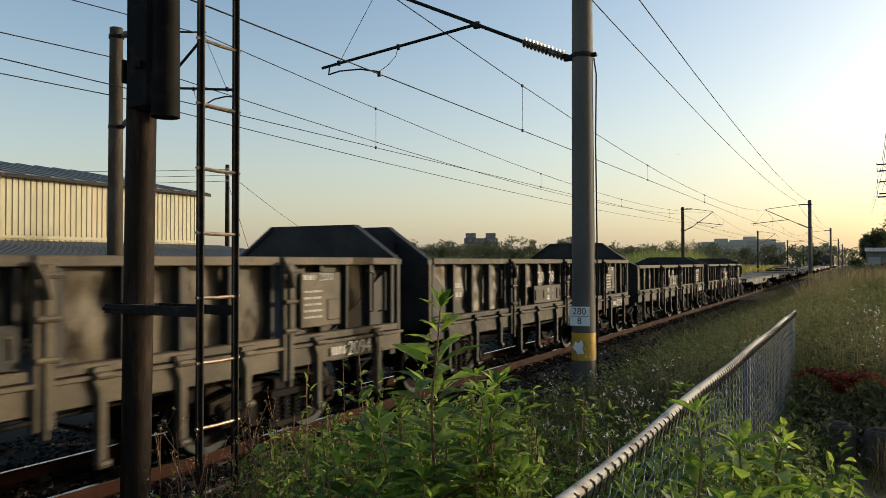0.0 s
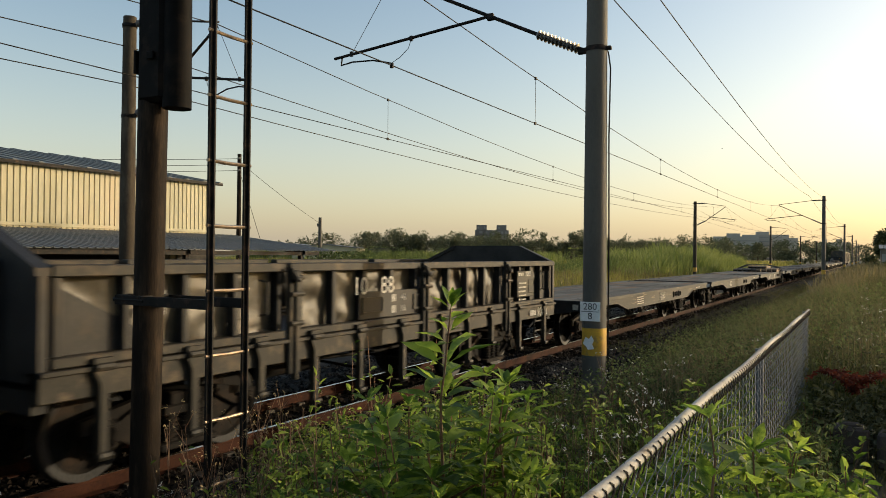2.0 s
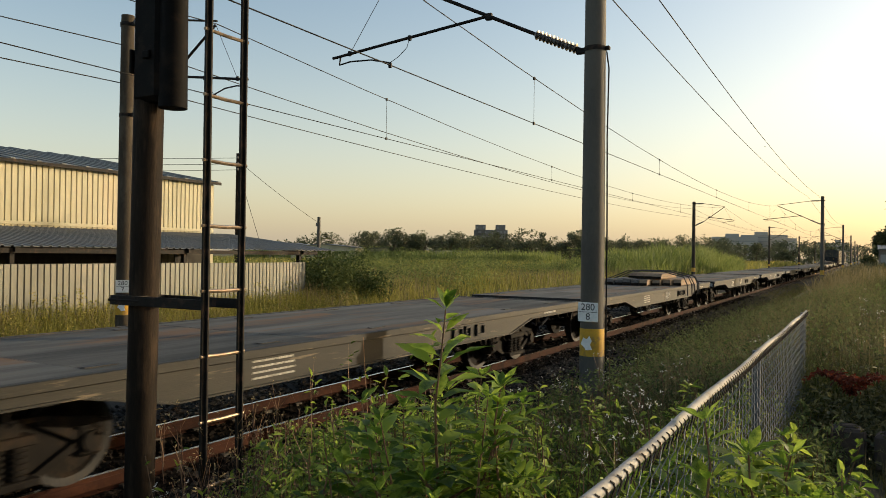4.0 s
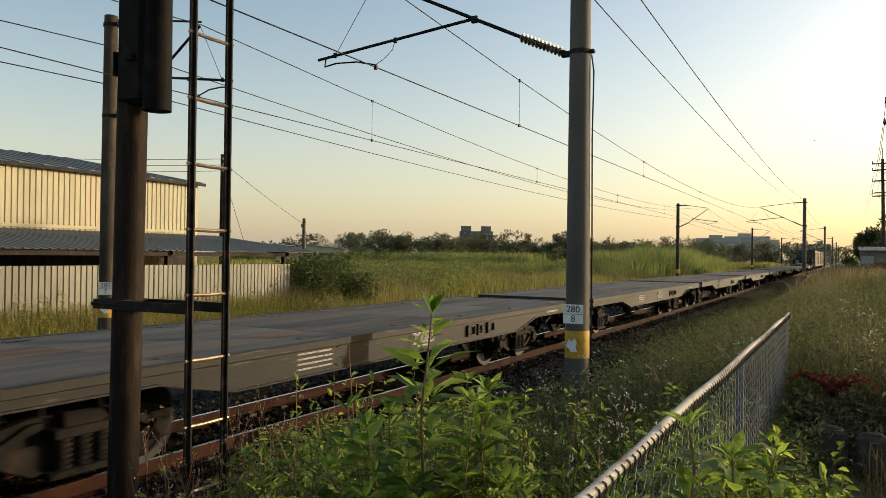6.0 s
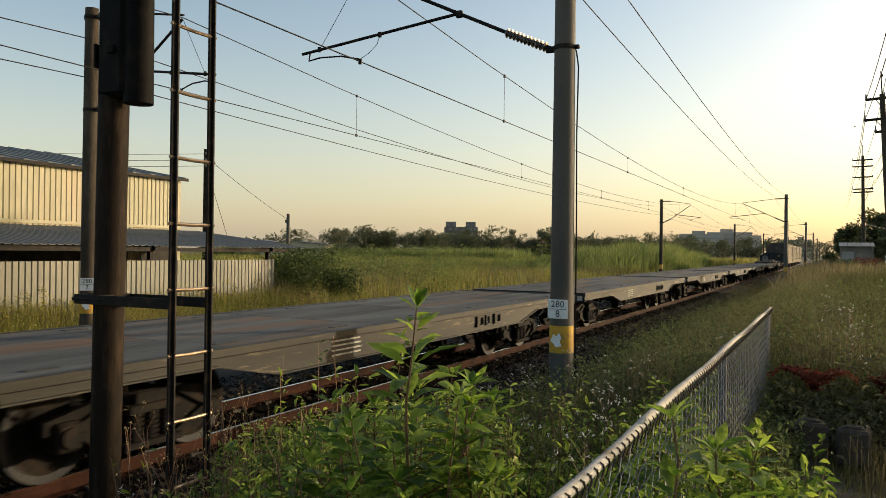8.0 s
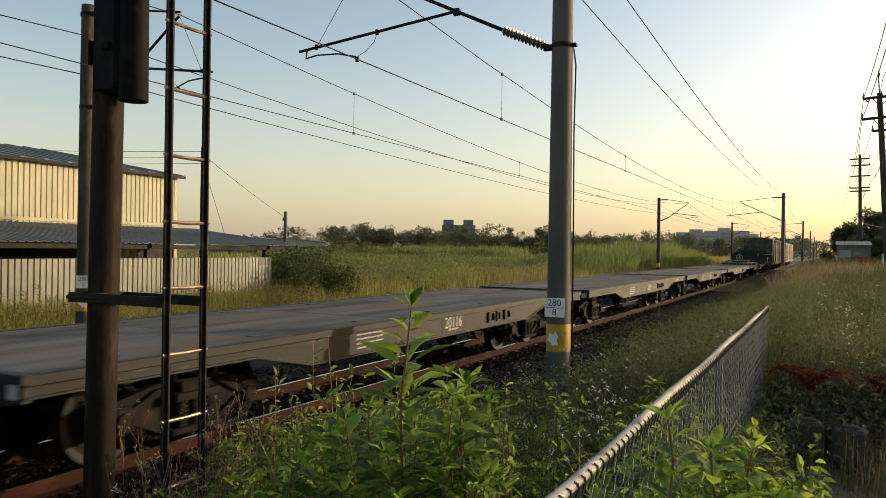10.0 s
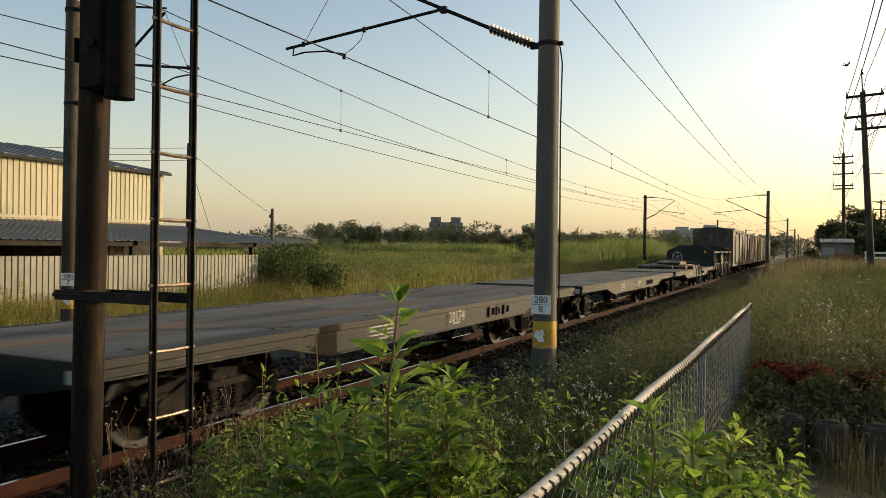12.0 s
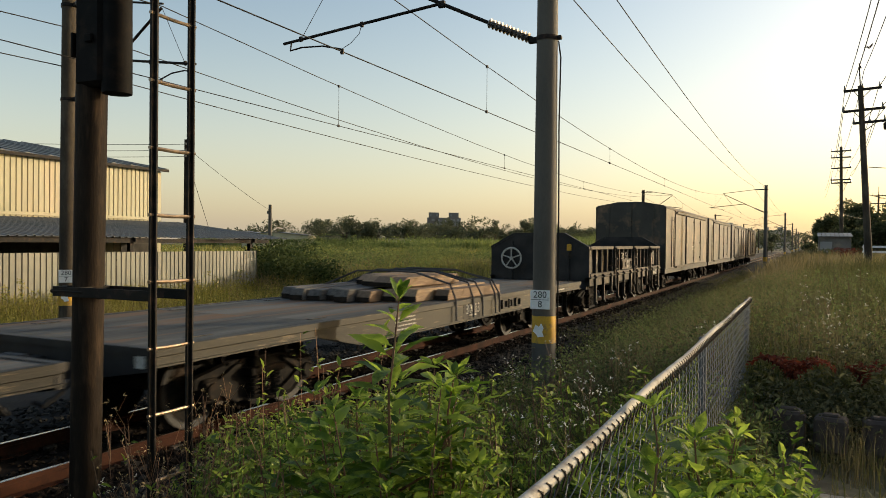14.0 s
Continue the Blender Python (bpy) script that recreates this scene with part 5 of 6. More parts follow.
    blades("cane", x, y, ground_np(x), h, rnd.uniform(0.06, 0.14, len(x)), M["cane"], "tall bright green cane stand", "cane", 0.35, seed=6)
    x, y = scatter(9000, -120, -48, 120, 130, rnd)
    blades("cane", x, y, ground_np(x), rnd.uniform(2.0, 3.2, len(x)), rnd.uniform(0.08, 0.2, len(x)), M["cane"], "tall cane along the field edge", "cane", 0.2, seed=7)


def build_verge():
    rnd = np.random.RandomState(21)
    # strip between the ballast and the fence, and the bank beyond the fence's end
    x, y = scatter(56000, -4.5, -0.45, 4.5, 40, rnd, 1.7)
    keep = (x > -3.9) | (y > 18)
    x, y = x[keep], y[keep]
    h = rnd.uniform(0.18, 0.5, len(x)) * np.interp(x, (-4.5, -3.6, -2.5, -0.5), (0.35, 0.6, 1.0, 1.25))
    blades("verge_grass", x, y, ground_np(x), h, rnd.uniform(0.006, 0.016, len(x)), M["grass_green"], "short green grass between track and fence", lean=0.7, seed=31)
    x, y = scatter(34000, -3.7, -0.5, 6.0, 40, rnd, 1.6)
    k = patch(x, y, 0.5, 3, -0.02)
    x, y = x[k], y[k]
    blades("verge_grass", x, y, ground_np(x), rnd.uniform(0.25, 0.65, len(x)), rnd.uniform(0.003, 0.006, len(x)), M["grass_dry"], "dry straw-coloured grass beside the track", lean=0.6, seed=32)
    x, y = scatter(70000, -0.6, 7.5, 6.9, 50, rnd, 1.7)
    tall = np.array([0.75 + 0.55 * noise.noise(Vector((a * 0.45, b * 0.3, 4))) for a, b in zip(x, y)])
    tall *= np.where((x > 0.7 + 0.085 * y) & (y < 13), 0.25, 1.0)
    blades("verge_grass", x, y, ground_np(x), rnd.uniform(0.45, 1.1, len(x)) * tall * np.interp(x, (-0.6, 2, 7), (0.85, 1.1, 1.25)), rnd.uniform(0.004, 0.012, len(x)), M["grass_green"], "tall green grass on the bank", lean=0.6, seed=33)
    x, y = scatter(42000, -1.8, 7, 7.1, 45, rnd, 1.8)
    k = patch(x, y, 0.4, 5, 0.02) & ~((x > 0.7 + 0.085 * y) & (y < 13)) & (rnd.uniform(0, 1, len(x)) < np.interp(x, (0.1, 0.8), (1.0, 0.35)))
    x, y = x[k], y[k]
    blades("verge_grass", x, y, ground_np(x), rnd.uniform(0.55, 1.2, len(x)), rnd.uniform(0.003, 0.006, len(x)), M["grass_dry"], "tall dry straw-coloured grass on the bank", lean=0.5, seed=34)
    x, y = scatter(12000, -2.6, 14, 40, 110, rnd)
    blades("verge_grass", x, y, ground_np(x), rnd.uniform(0.6, 1.3, len(x)), rnd.uniform(0.03, 0.07, len(x)), M["grass_dry"], "distant dry grass beside the line", seed=35)
    # leafy herbs mixed in
    x, y = scatter(3000, -3.4, 5.5, 7.3, 24, rnd, 1.3)
    c = np.concatenate([np.stack([np.full(26, a), np.full(26, b), np.full(26, ground_z(a))], 1) + rnd.normal(0, 1, (26, 3)) * (0.12, 0.12, 0.0) + np.stack([np.zeros(26), np.zeros(26), rnd.uniform(0.05, 0.8, 26)], 1) for a, b in zip(x, y)])
    v, t = leaf_cloud(c, 0.042, rnd)
    np_object("herbs", v, t, M["herb"], "leafy green herbs in the tall grass", "weeds")
    x, y = scatter(900, 0.2, 6.0, 6.9, 16, rnd, 1.4)
    keep = patch(x, y, 0.6, 8, -0.1) & (y > 7.0 + 1.15 * x)
    x, y = x[keep], y[keep]
    weed_stems(rnd, x, y, rnd.uniform(0.4, 1.15, len(x)) * np.interp(y, (7, 11), (0.45, 1.0)), 40, 0.045, "weeds", "dense green weeds on the bank", 0.1, "herb")
    x, y = scatter(80, 0.0, 5.0, 6.8, 14, rnd, 1.3)
    flower_heads(rnd, x, y, rnd.uniform(0.7, 1.15, len(x)), "flowers", M["flower"], "small white wild flowers on the bank")
    # low grass on the ballast shoulder further along
    x, y = scatter(22000, -5.3, -3.9, 17, 70, rnd, 1.3)
    k = rnd.uniform(0, 1, len(x)) < np.interp(x, (-5.3, -4.2), (0.25, 1.0))
    x, y = x[k], y[k]
    blades("verge_grass", x, y, ground_np(x), rnd.uniform(0.1, 0.34, len(x)), rnd.uniform(0.006, 0.016, len(x)), M["grass_green"], "low grass on the ballast shoulder", lean=0.7, seed=39)
    # litter on the path
    x, y = scatter(1500, -0.2, 2.4, 3.2, 6.2, rnd)
    blades("path_litter", x, y, np.full(len(x), 0.505), rnd.uniform(0.02, 0.1, len(x)), rnd.uniform(0.004, 0.012, len(x)), M["grass_dry"], "dry leaf litter and short grass on the path", lean=1.2, seed=37)
    x, y = scatter(700, -0.2, 2.4, 4.2, 6.3, rnd)
    blades("path_grass", x, y, np.full(len(x), 0.5), rnd.uniform(0.08, 0.28, len(x)), rnd.uniform(0.003, 0.007, len(x)), M["grass_green"], "sparse short grass at the path edge", lean=0.5, seed=38)
    # tuft of dry grass by the path
    x, y = rnd.normal(0.4, 0.12, 130), rnd.normal(5.3, 0.14, 130)
    blades("grass_tuft", x, y, np.full(130, 0.5), rnd.uniform(0.12, 0.42, 130), rnd.uniform(0.0025, 0.005, 130), M["grass_dry"], "tuft of dry straw grass beside the path", lean=0.2, seed=36)


def weed_stems(rnd, x, y, h, leaves, leaf_size, name, label, spread=0.1, green="leaf"):
    """Upright weeds: a thin stem, leaves along it."""
    n = len(x)
    z = ground_np(x)
    lean = rnd.normal(0, 0.12, (n, 2)) * h[:, None]
    f = rnd.uniform(0.12, 1.0, (n, leaves))
    cx = x[:, None] + lean[:, :1] * f + rnd.normal(0, spread, (n, leaves)) * (1.15 - f)
    cy = y[:, None] + lean[:, 1:] * f + rnd.normal(0, spread, (n, leaves)) * (1.15 - f)
    cz = z[:, None] + h[:, None] * f
    lv, lt = leaf_cloud(np.stack([cx, cy, cz], 2).reshape(-1, 3), leaf_size, rnd)
    np_object(name, lv, lt, M[green], label, "weeds")
    p = np.stack([x, y, z - 0.05], 1)
    q = np.stack([x + lean[:, 0], y + lean[:, 1], z + h], 1)
    a = rnd.uniform(0, 6.28, n)
    s = np.stack([np.cos(a), np.sin(a), 0 * a], 1) * 0.004
    sv = np.stack([p - s, p + s, q + s * 0.5, q - s * 0.5], 1).reshape(-1, 3)
    np_object("weed_stems", sv, (np.arange(n) * 4)[:, None] + np.array([[0, 1, 2, 3]]), M["stem"], "thin brown stems of the weeds", "weeds")


def flower_heads(rnd, x, y, h, name, material, label):
    """Thin forked stalks with small heads on top."""
    z = ground_np(x)
    sv, sf, hc = [], [], []
    for a, b, c, k in zip(x, y, z, h):
        root = np.array([a, b, c - 0.02])
        main = root + np.array([rnd.normal(0, 0.06), rnd.normal(0, 0.06), k * 0.87])
        for i in range(rnd.randint(4, 8)):
            start = root + (main - root) * rnd.uniform(0.6, 1.0)
            tip = start + np.array([rnd.normal(0, 0.06), rnd.normal(0, 0.06), rnd.uniform(0.06, 0.22)])
            for p, q in ((root, main), (start, tip)) if i == 0 else ((start, tip),):
                m = len(sv)
                ang = rnd.uniform(0, 6.28)
                s = np.array([np.cos(ang), np.sin(ang), 0]) * 0.0022
                sv += [p - s, p + s, q + s * 0.6, q - s * 0.6]
                sf.append((m, m + 1, m + 2, m + 3))
            hc += [tip + rnd.normal(0, 0.006, 3) for _ in range(5)]
    np_object("flower_stalks", np.array(sv), np.array(sf), M["stem"], "thin forked flower stalks", "weeds")
    v, t = leaf_cloud(np.array(hc), 0.014, rnd, 0.6)
    np_object(name, v, t, material, label, "flowers")


def bearing(x, y):
    """Degrees to the side of the track's direction, as seen from the standpoint."""
    return np.degrees(np.arctan2(0.11 - x, y + 0.09))


def build_weeds():
    rnd = np.random.RandomState(41)
    for count, leaves, size, low, high, label, clump in ((4200, 30, 0.036, 0.35, 0.95, "fine-leaved green weeds below the fence", 1), (3400, 24, 0.064, 0.35, 0.9, "broad-leaved green weeds below the fence", 2),
                                                      (1500, 26, 0.05, 0.6, 1.25, "upright green weeds below the fence", 3)):
        x, y = scatter(count, -4.5, -0.5, 1.2, 12.0, rnd, 1.3)
        far = np.hypot(x, y)
        k = (bearing(x, y) < 46 - 6 * rnd.uniform(0, 1, len(x))) & (far > 1.9) & ~((np.abs(x + 3.05) < 0.3) & (np.abs(y - 9.4) < 0.5)) & patch(x, y, 1.4, clump * 5, -0.06)
        x, y, far = x[k], y[k], far[k]
        h = rnd.uniform(low, high, len(x)) * np.interp(far, (2, 4, 5.5, 7.5, 12), (0.95, 1.3, 1.15, 0.45, 0.3)) * np.interp(bearing(x, y), (8, 15, 22, 28, 40, 46), (0.7, 0.55, 0.8, 1.0, 1.05, 0.8))
        h *= np.array([0.85 + 0.55 * noise.noise(Vector((a * 1.1, b * 1.1, clump))) for a, b in zip(x, y)])
        weed_stems(rnd, x, y, h, leaves, size, "weeds", label, 0.09 if clump != 2 else 0.12)
    for count, leaves, size, low, high, label in ((1500, 34, 0.042, 0.5, 1.1, "fine-leaved green weeds at the ballast edge"), (800, 26, 0.068, 0.5, 1.1, "broad-leaved green weeds at the ballast edge")):
        x, y = scatter(count, -4.25, -1.8, 2.4, 5.6, rnd)
        b = bearing(x, y)
        k = (b < 45 - 4 * rnd.uniform(0, 1, len(x))) & (b > 27)
        x, y, b = x[k], y[k], b[k]
        weed_stems(rnd, x, y, rnd.uniform(low, high, len(x)) * np.interp(b, (27, 40, 45), (1.0, 1.0, 0.75)), leaves, size, "weeds", label)
    x, y = scatter(300, -0.34, 0.06, 1.75, 3.6, rnd)
    weed_stems(rnd, x, y, rnd.uniform(0.3, 0.72, len(x)), 26, 0.062, "weeds", "dense leafy weeds at the foot of the wire fence", 0.06)
    x, y = scatter(120, -0.36, -0.08, 3.4, 6.2, rnd)
    weed_stems(rnd, x, y, rnd.uniform(0.15, 0.45, len(x)), 26, 0.045, "weeds", "low dark weeds at the foot of the wire fence", 0.07, "herb")
    # sparse weeds on the ballast beside the signal post
    x, y = scatter(46, -4.5, -3.5, 1.9, 3.1, rnd)
    weed_stems(rnd, x, y, rnd.uniform(0.6, 0.98, len(x)), 22, 0.04, "weeds", "sparse weeds on the ballast by the signal post", 0.08)
    x, y = scatter(16, -4.5, -3.4, 1.9, 3.1, rnd)
    flower_heads(rnd, x, y, rnd.uniform(0.9, 1.1, len(x)), "flowers", M["flower"], "small pale flowers by the signal post")
    # bare brown stalks
    x, y = scatter(260, -3.9, -0.6, 1.8, 6, rnd)
    k = bearing(x, y) < 44
    x, y = x[k], y[k]
    blades("brown_stalks", x, y, ground_np(x), rnd.uniform(0.4, 0.95, len(x)), rnd.uniform(0.004, 0.008, len(x)), M["stem"], "bare brown stalks among the weeds", "weeds", 0.3, seed=46)
    # low leaf carpet and dry litter
    x, y = scatter(6000, -4.6, -0.45, 1.0, 12, rnd, 1.3)
    k = bearing(x, y) < 60
    x, y = x[k], y[k]
    blades("undergrowth", x, y, ground_np(x), rnd.uniform(0.12, 0.34, len(x)), rnd.uniform(0.005, 0.011, len(x)), M["grass_green"], "short grass between the weeds", "grass", 0.5, seed=43)
    x, y = scatter(800, -5.0, -2.4, 1.2, 4.4, rnd)
    blades("dry_stalks", x, y, ground_np(x), rnd.uniform(0.15, 0.5, len(x)), rnd.uniform(0.003, 0.007, len(x)), M["grass_dry"], "dry stalks on the ballast edge", "grass", 0.5, seed=44)
    n = 100
    x, y = scatter(n, -4.3, -1.0, 2.2, 9.5, rnd)
    k = bearing(x, y) < 50
    x, y = x[k], y[k]
    flower_heads(rnd, x, y, rnd.uniform(0.8, 1.25, len(x)) * np.interp(np.hypot(x, y), (3, 9), (1, 0.6)), "seed_heads", M["seed"], "brown seed heads on thin stalks")
    x, y = scatter(150, -3.6, -1.9, 2.2, 4.2, rnd)
    b = bearing(x, y)
    k = (b > 33) & (b < 50 - 4 * rnd.uniform(0, 1, len(x)))
    x, y, b = x[k], y[k], b[k]
    flower_heads(rnd, x, y, rnd.uniform(0.75, 1.25, len(x)) - ground_np(x) - 0.05, "seed_heads", M["seed"], "brown seed heads on thin stalks by the ladder")
    k = rnd.uniform(0, 1, len(x)) < 0.95
    weed_stems(rnd, x[k], y[k], rnd.uniform(0.4, 0.85, k.sum()) - ground_np(x[k]), 34, 0.045, "weeds", "thin sparse green weeds by the ladder", 0.07)
    x, y = scatter(60, -3.4, -0.6, 2.6, 8.0, rnd)
    k = bearing(x, y) < 44
    x, y = x[k], y[k]
    flower_heads(rnd, x, y, rnd.uniform(0.7, 1.1, len(x)), "flowers", M["flower"], "small white wild flowers")
    # dark bush behind the fence's end
    c = np.array([0.85, 6.75, 0.75]) + rnd.normal(0, 1, (7000, 3)) * np.array([0.7, 0.4, 0.2])
    v, t = leaf_cloud(c, 0.042, rnd)
    np_object("dark_bush", v, t, M["dark_bush"], "dark leafy bush behind the fence end", "bush")
    c = np.array([0.2, 6.3, 0.65]) + rnd.normal(0, 1, (2200, 3)) * np.array([0.35, 0.3, 0.14])
    v, t = leaf_cloud(c, 0.05, rnd)
    np_object("dark_bush", v, t, M["dark_bush"], "low dark bush beside the path", "bush")
    c = []
    for cx, cy, cz, size, count in ((0.02, 6.2, 0.93, 0.95, 40), (0.5, 6.5, 0.9, 0.6, 16)):
        for i in range(count):
            a = rnd.uniform(0, 6.28)
            r = np.linspace(0.02, rnd.uniform(0.16, 0.34), 22) * size
            c.append(np.stack([cx + r * np.cos(a), cy + r * np.sin(a) * 0.7, cz + 0.22 * np.sin(r * 7) - r * 0.3], 1))
    v, t = leaf_cloud(np.concatenate(c), 0.035, rnd, -0.2)
    np_object("dead_fern", v, t, M["dead_red"], "withered red-brown fern on a dark bush", "fern")


def leaf_mesh(seed):
    rnd = random.Random(seed)
    bm = B()
    n = 8
    prof = (0.03, 0.035, 0.6, 0.95, 1.0, 0.8, 0.42, 0.0)
    rows = []
    curl = rnd.uniform(0.08, 0.32)
    for i in range(n):
        f = i / (n - 1)
        w = 0.155 * prof[i]
        z = 0.12 * f - curl * f * f
        rows.append([bm.verts.new((s * w, f * (1 - 0.15 * curl * f), z + abs(s) * 0.35 * w + 0.012 * math.sin(i * 2.2 + s))) for s in (-1, 0, 1)])
    for i in range(n - 1):
        for k in (0, 1):
            bm.faces.new((rows[i][k], rows[i][k + 1], rows[i + 1][k + 1], rows[i + 1][k]))
    bmesh.ops.remove_doubles(bm, verts=bm.verts[:], dist=0.0004)
    return mesh_of(bm, "leaf", M["leaf_big"], 180)


LEAVES = [leaf_mesh(i) for i in range(4)]


def build_shrub(x, y, height, leaf, stems, seed, label, spread=0.28, bare=0.4, gap=0.36):
    """A broad-leaved young shrub: an upright stem and side stems that bend upwards, opposite leaves at every joint."""
    rnd = random.Random(seed)
    shrub = thing("leafy_shrub", label, "shrub", pose(x, y, ground_z(x)))

    def put_leaf(p, turn, pitch, k):
        share("leaf", LEAVES[rnd.randrange(4)], shrub, Matrix.Translation(p) @ pose(0, 0, 0, 0, 0, turn) @ pose(0, 0, 0, pitch, rnd.uniform(-20, 20), 0) @ Matrix.Diagonal((k, k, k, 1)))

    def leafy(pts, f0, size, gap):
        length = sum((b - a).length for a, b in zip(pts, pts[1:])) * (1 - f0)
        joints = max(4, round(length / (size * gap)))
        turn = rnd.uniform(0, 180)
        for i in range(joints):
            f = f0 + (1 - f0) * i / joints
            g = min(f * (len(pts) - 1), len(pts) - 1.001)
            p = pts[int(g)].lerp(pts[int(g) + 1], g - int(g))
            turn += 90 + rnd.uniform(-18, 18)
            young = i / joints
            k = size * rnd.uniform(0.8, 1.2) * (1.0 if young < 0.88 else 0.75)
            for side in (0, 180):
                if rnd.random() < 0.9:
                    put_leaf(p, turn + side + rnd.uniform(-15, 15), rnd.uniform(-18, 24) + 18 * young, k * rnd.uniform(0.85, 1.1))
            put_leaf(p, turn + rnd.uniform(40, 140), rnd.uniform(0, 45), k * rnd.uniform(0.45, 0.7))
        for j in range(6):
            put_leaf(pts[-1], turn + j * 64, rnd.uniform(15, 62), size * rnd.uniform(0.4, 0.7))

    main = [Vector((0.018 * math.sin(k * 1.3 + seed), 0.018 * math.cos(k * 1.7 + seed), -0.05 + (height + 0.05) * k / 9)) for k in range(10)]
    bm = B()
    polytube(bm, main, [0.011 - 0.0009 * k for k in range(10)], n=6)
    part("stem", bm, M["stem"], shrub, "reddish brown woody stem")
    leafy(main, bare, leaf, gap)
    for b in range(stems):
        f = 0.08 + 0.5 * (b + rnd.random()) / stems
        p = main[int(f * 9)].lerp(main[int(f * 9) + 1], f * 9 - int(f * 9))
        a = b * 2.4 + rnd.uniform(-0.5, 0.5)
        out = spread * rnd.uniform(0.5, 1.1)
        top = height * rnd.uniform(0.5, 0.82)
        tip = Vector((math.cos(a) * out, math.sin(a) * out, max(top, p.z + 0.12 * height)))
        mid = p.lerp(tip, 0.5) + Vector((math.cos(a) * out * 0.2, math.sin(a) * out * 0.2, -0.05 * height))
        bm = B()
        polytube(bm, [p, mid, tip], [0.006, 0.0045, 0.002], n=5)
        part("branch", bm, M["stem"], shrub)
        leafy([p, mid, tip], 0.35, leaf * rnd.uniform(0.65, 0.95), 0.36)
    return shrub


def build_tree(x, y, h, r, seed, label, leaf=0.4, count=1100, base=0.0, group="trees", green="far_leaf_hazed"):
    rnd = np.random.RandomState(seed)
    tree = thing("tree", label, "tree", pose(x, y, base), group=group)
    bm = B()
    polytube(bm, [(0, 0, -0.3), (0.05 * h * rnd.randn() * 0.3, 0, h * 0.3), (0.1 * rnd.randn(), 0.1, h * 0.6)], [0.035 * h, 0.025 * h, 0.012 * h], n=7)
    for k in range(5):
        a = rnd.uniform(0, 6.28)
        polytube(bm, [(0, 0, h * (0.3 + 0.05 * k)), (math.cos(a) * r * 0.4, math.sin(a) * r * 0.4, h * (0.5 + 0.05 * k)), (math.cos(a) * r * 0.75, math.sin(a) * r * 0.75, h * (0.6 + 0.06 * k))], [0.012 * h, 0.008 * h, 0.003 * h], n=5)
    part("trunk", bm, M["bark"], tree)
    c = []
    for k in range(14):
        a, q = rnd.uniform(0, 6.28), rnd.uniform(0, 1) ** 0.5
        m = np.array([math.cos(a) * r * q * 0.8, math.sin(a) * r * q * 0.8, h * rnd.uniform(0.16, 0.92)])
        m[:2] *= np.interp(m[2] / h, (0.3, 0.6, 1.0), (0.9, 1.0, 0.45))
        d = rnd.normal(0, 1, (count // 14, 3))
        d /= np.linalg.norm(d, axis=1)[:, None]
        c.append(m + d * rnd.uniform(0.55, 1.05, (len(d), 1)) * r * rnd.uniform(0.22, 0.42) * np.array([1, 1, 0.75]))
    v, t = leaf_cloud(np.concatenate(c), leaf, rnd)
    me = bpy.data.meshes.new("crown")
    me.from_pydata(v.tolist(), [], t.tolist())
    me.materials.append(M[green])
    share("crown", me, tree, Matrix())
    return tree


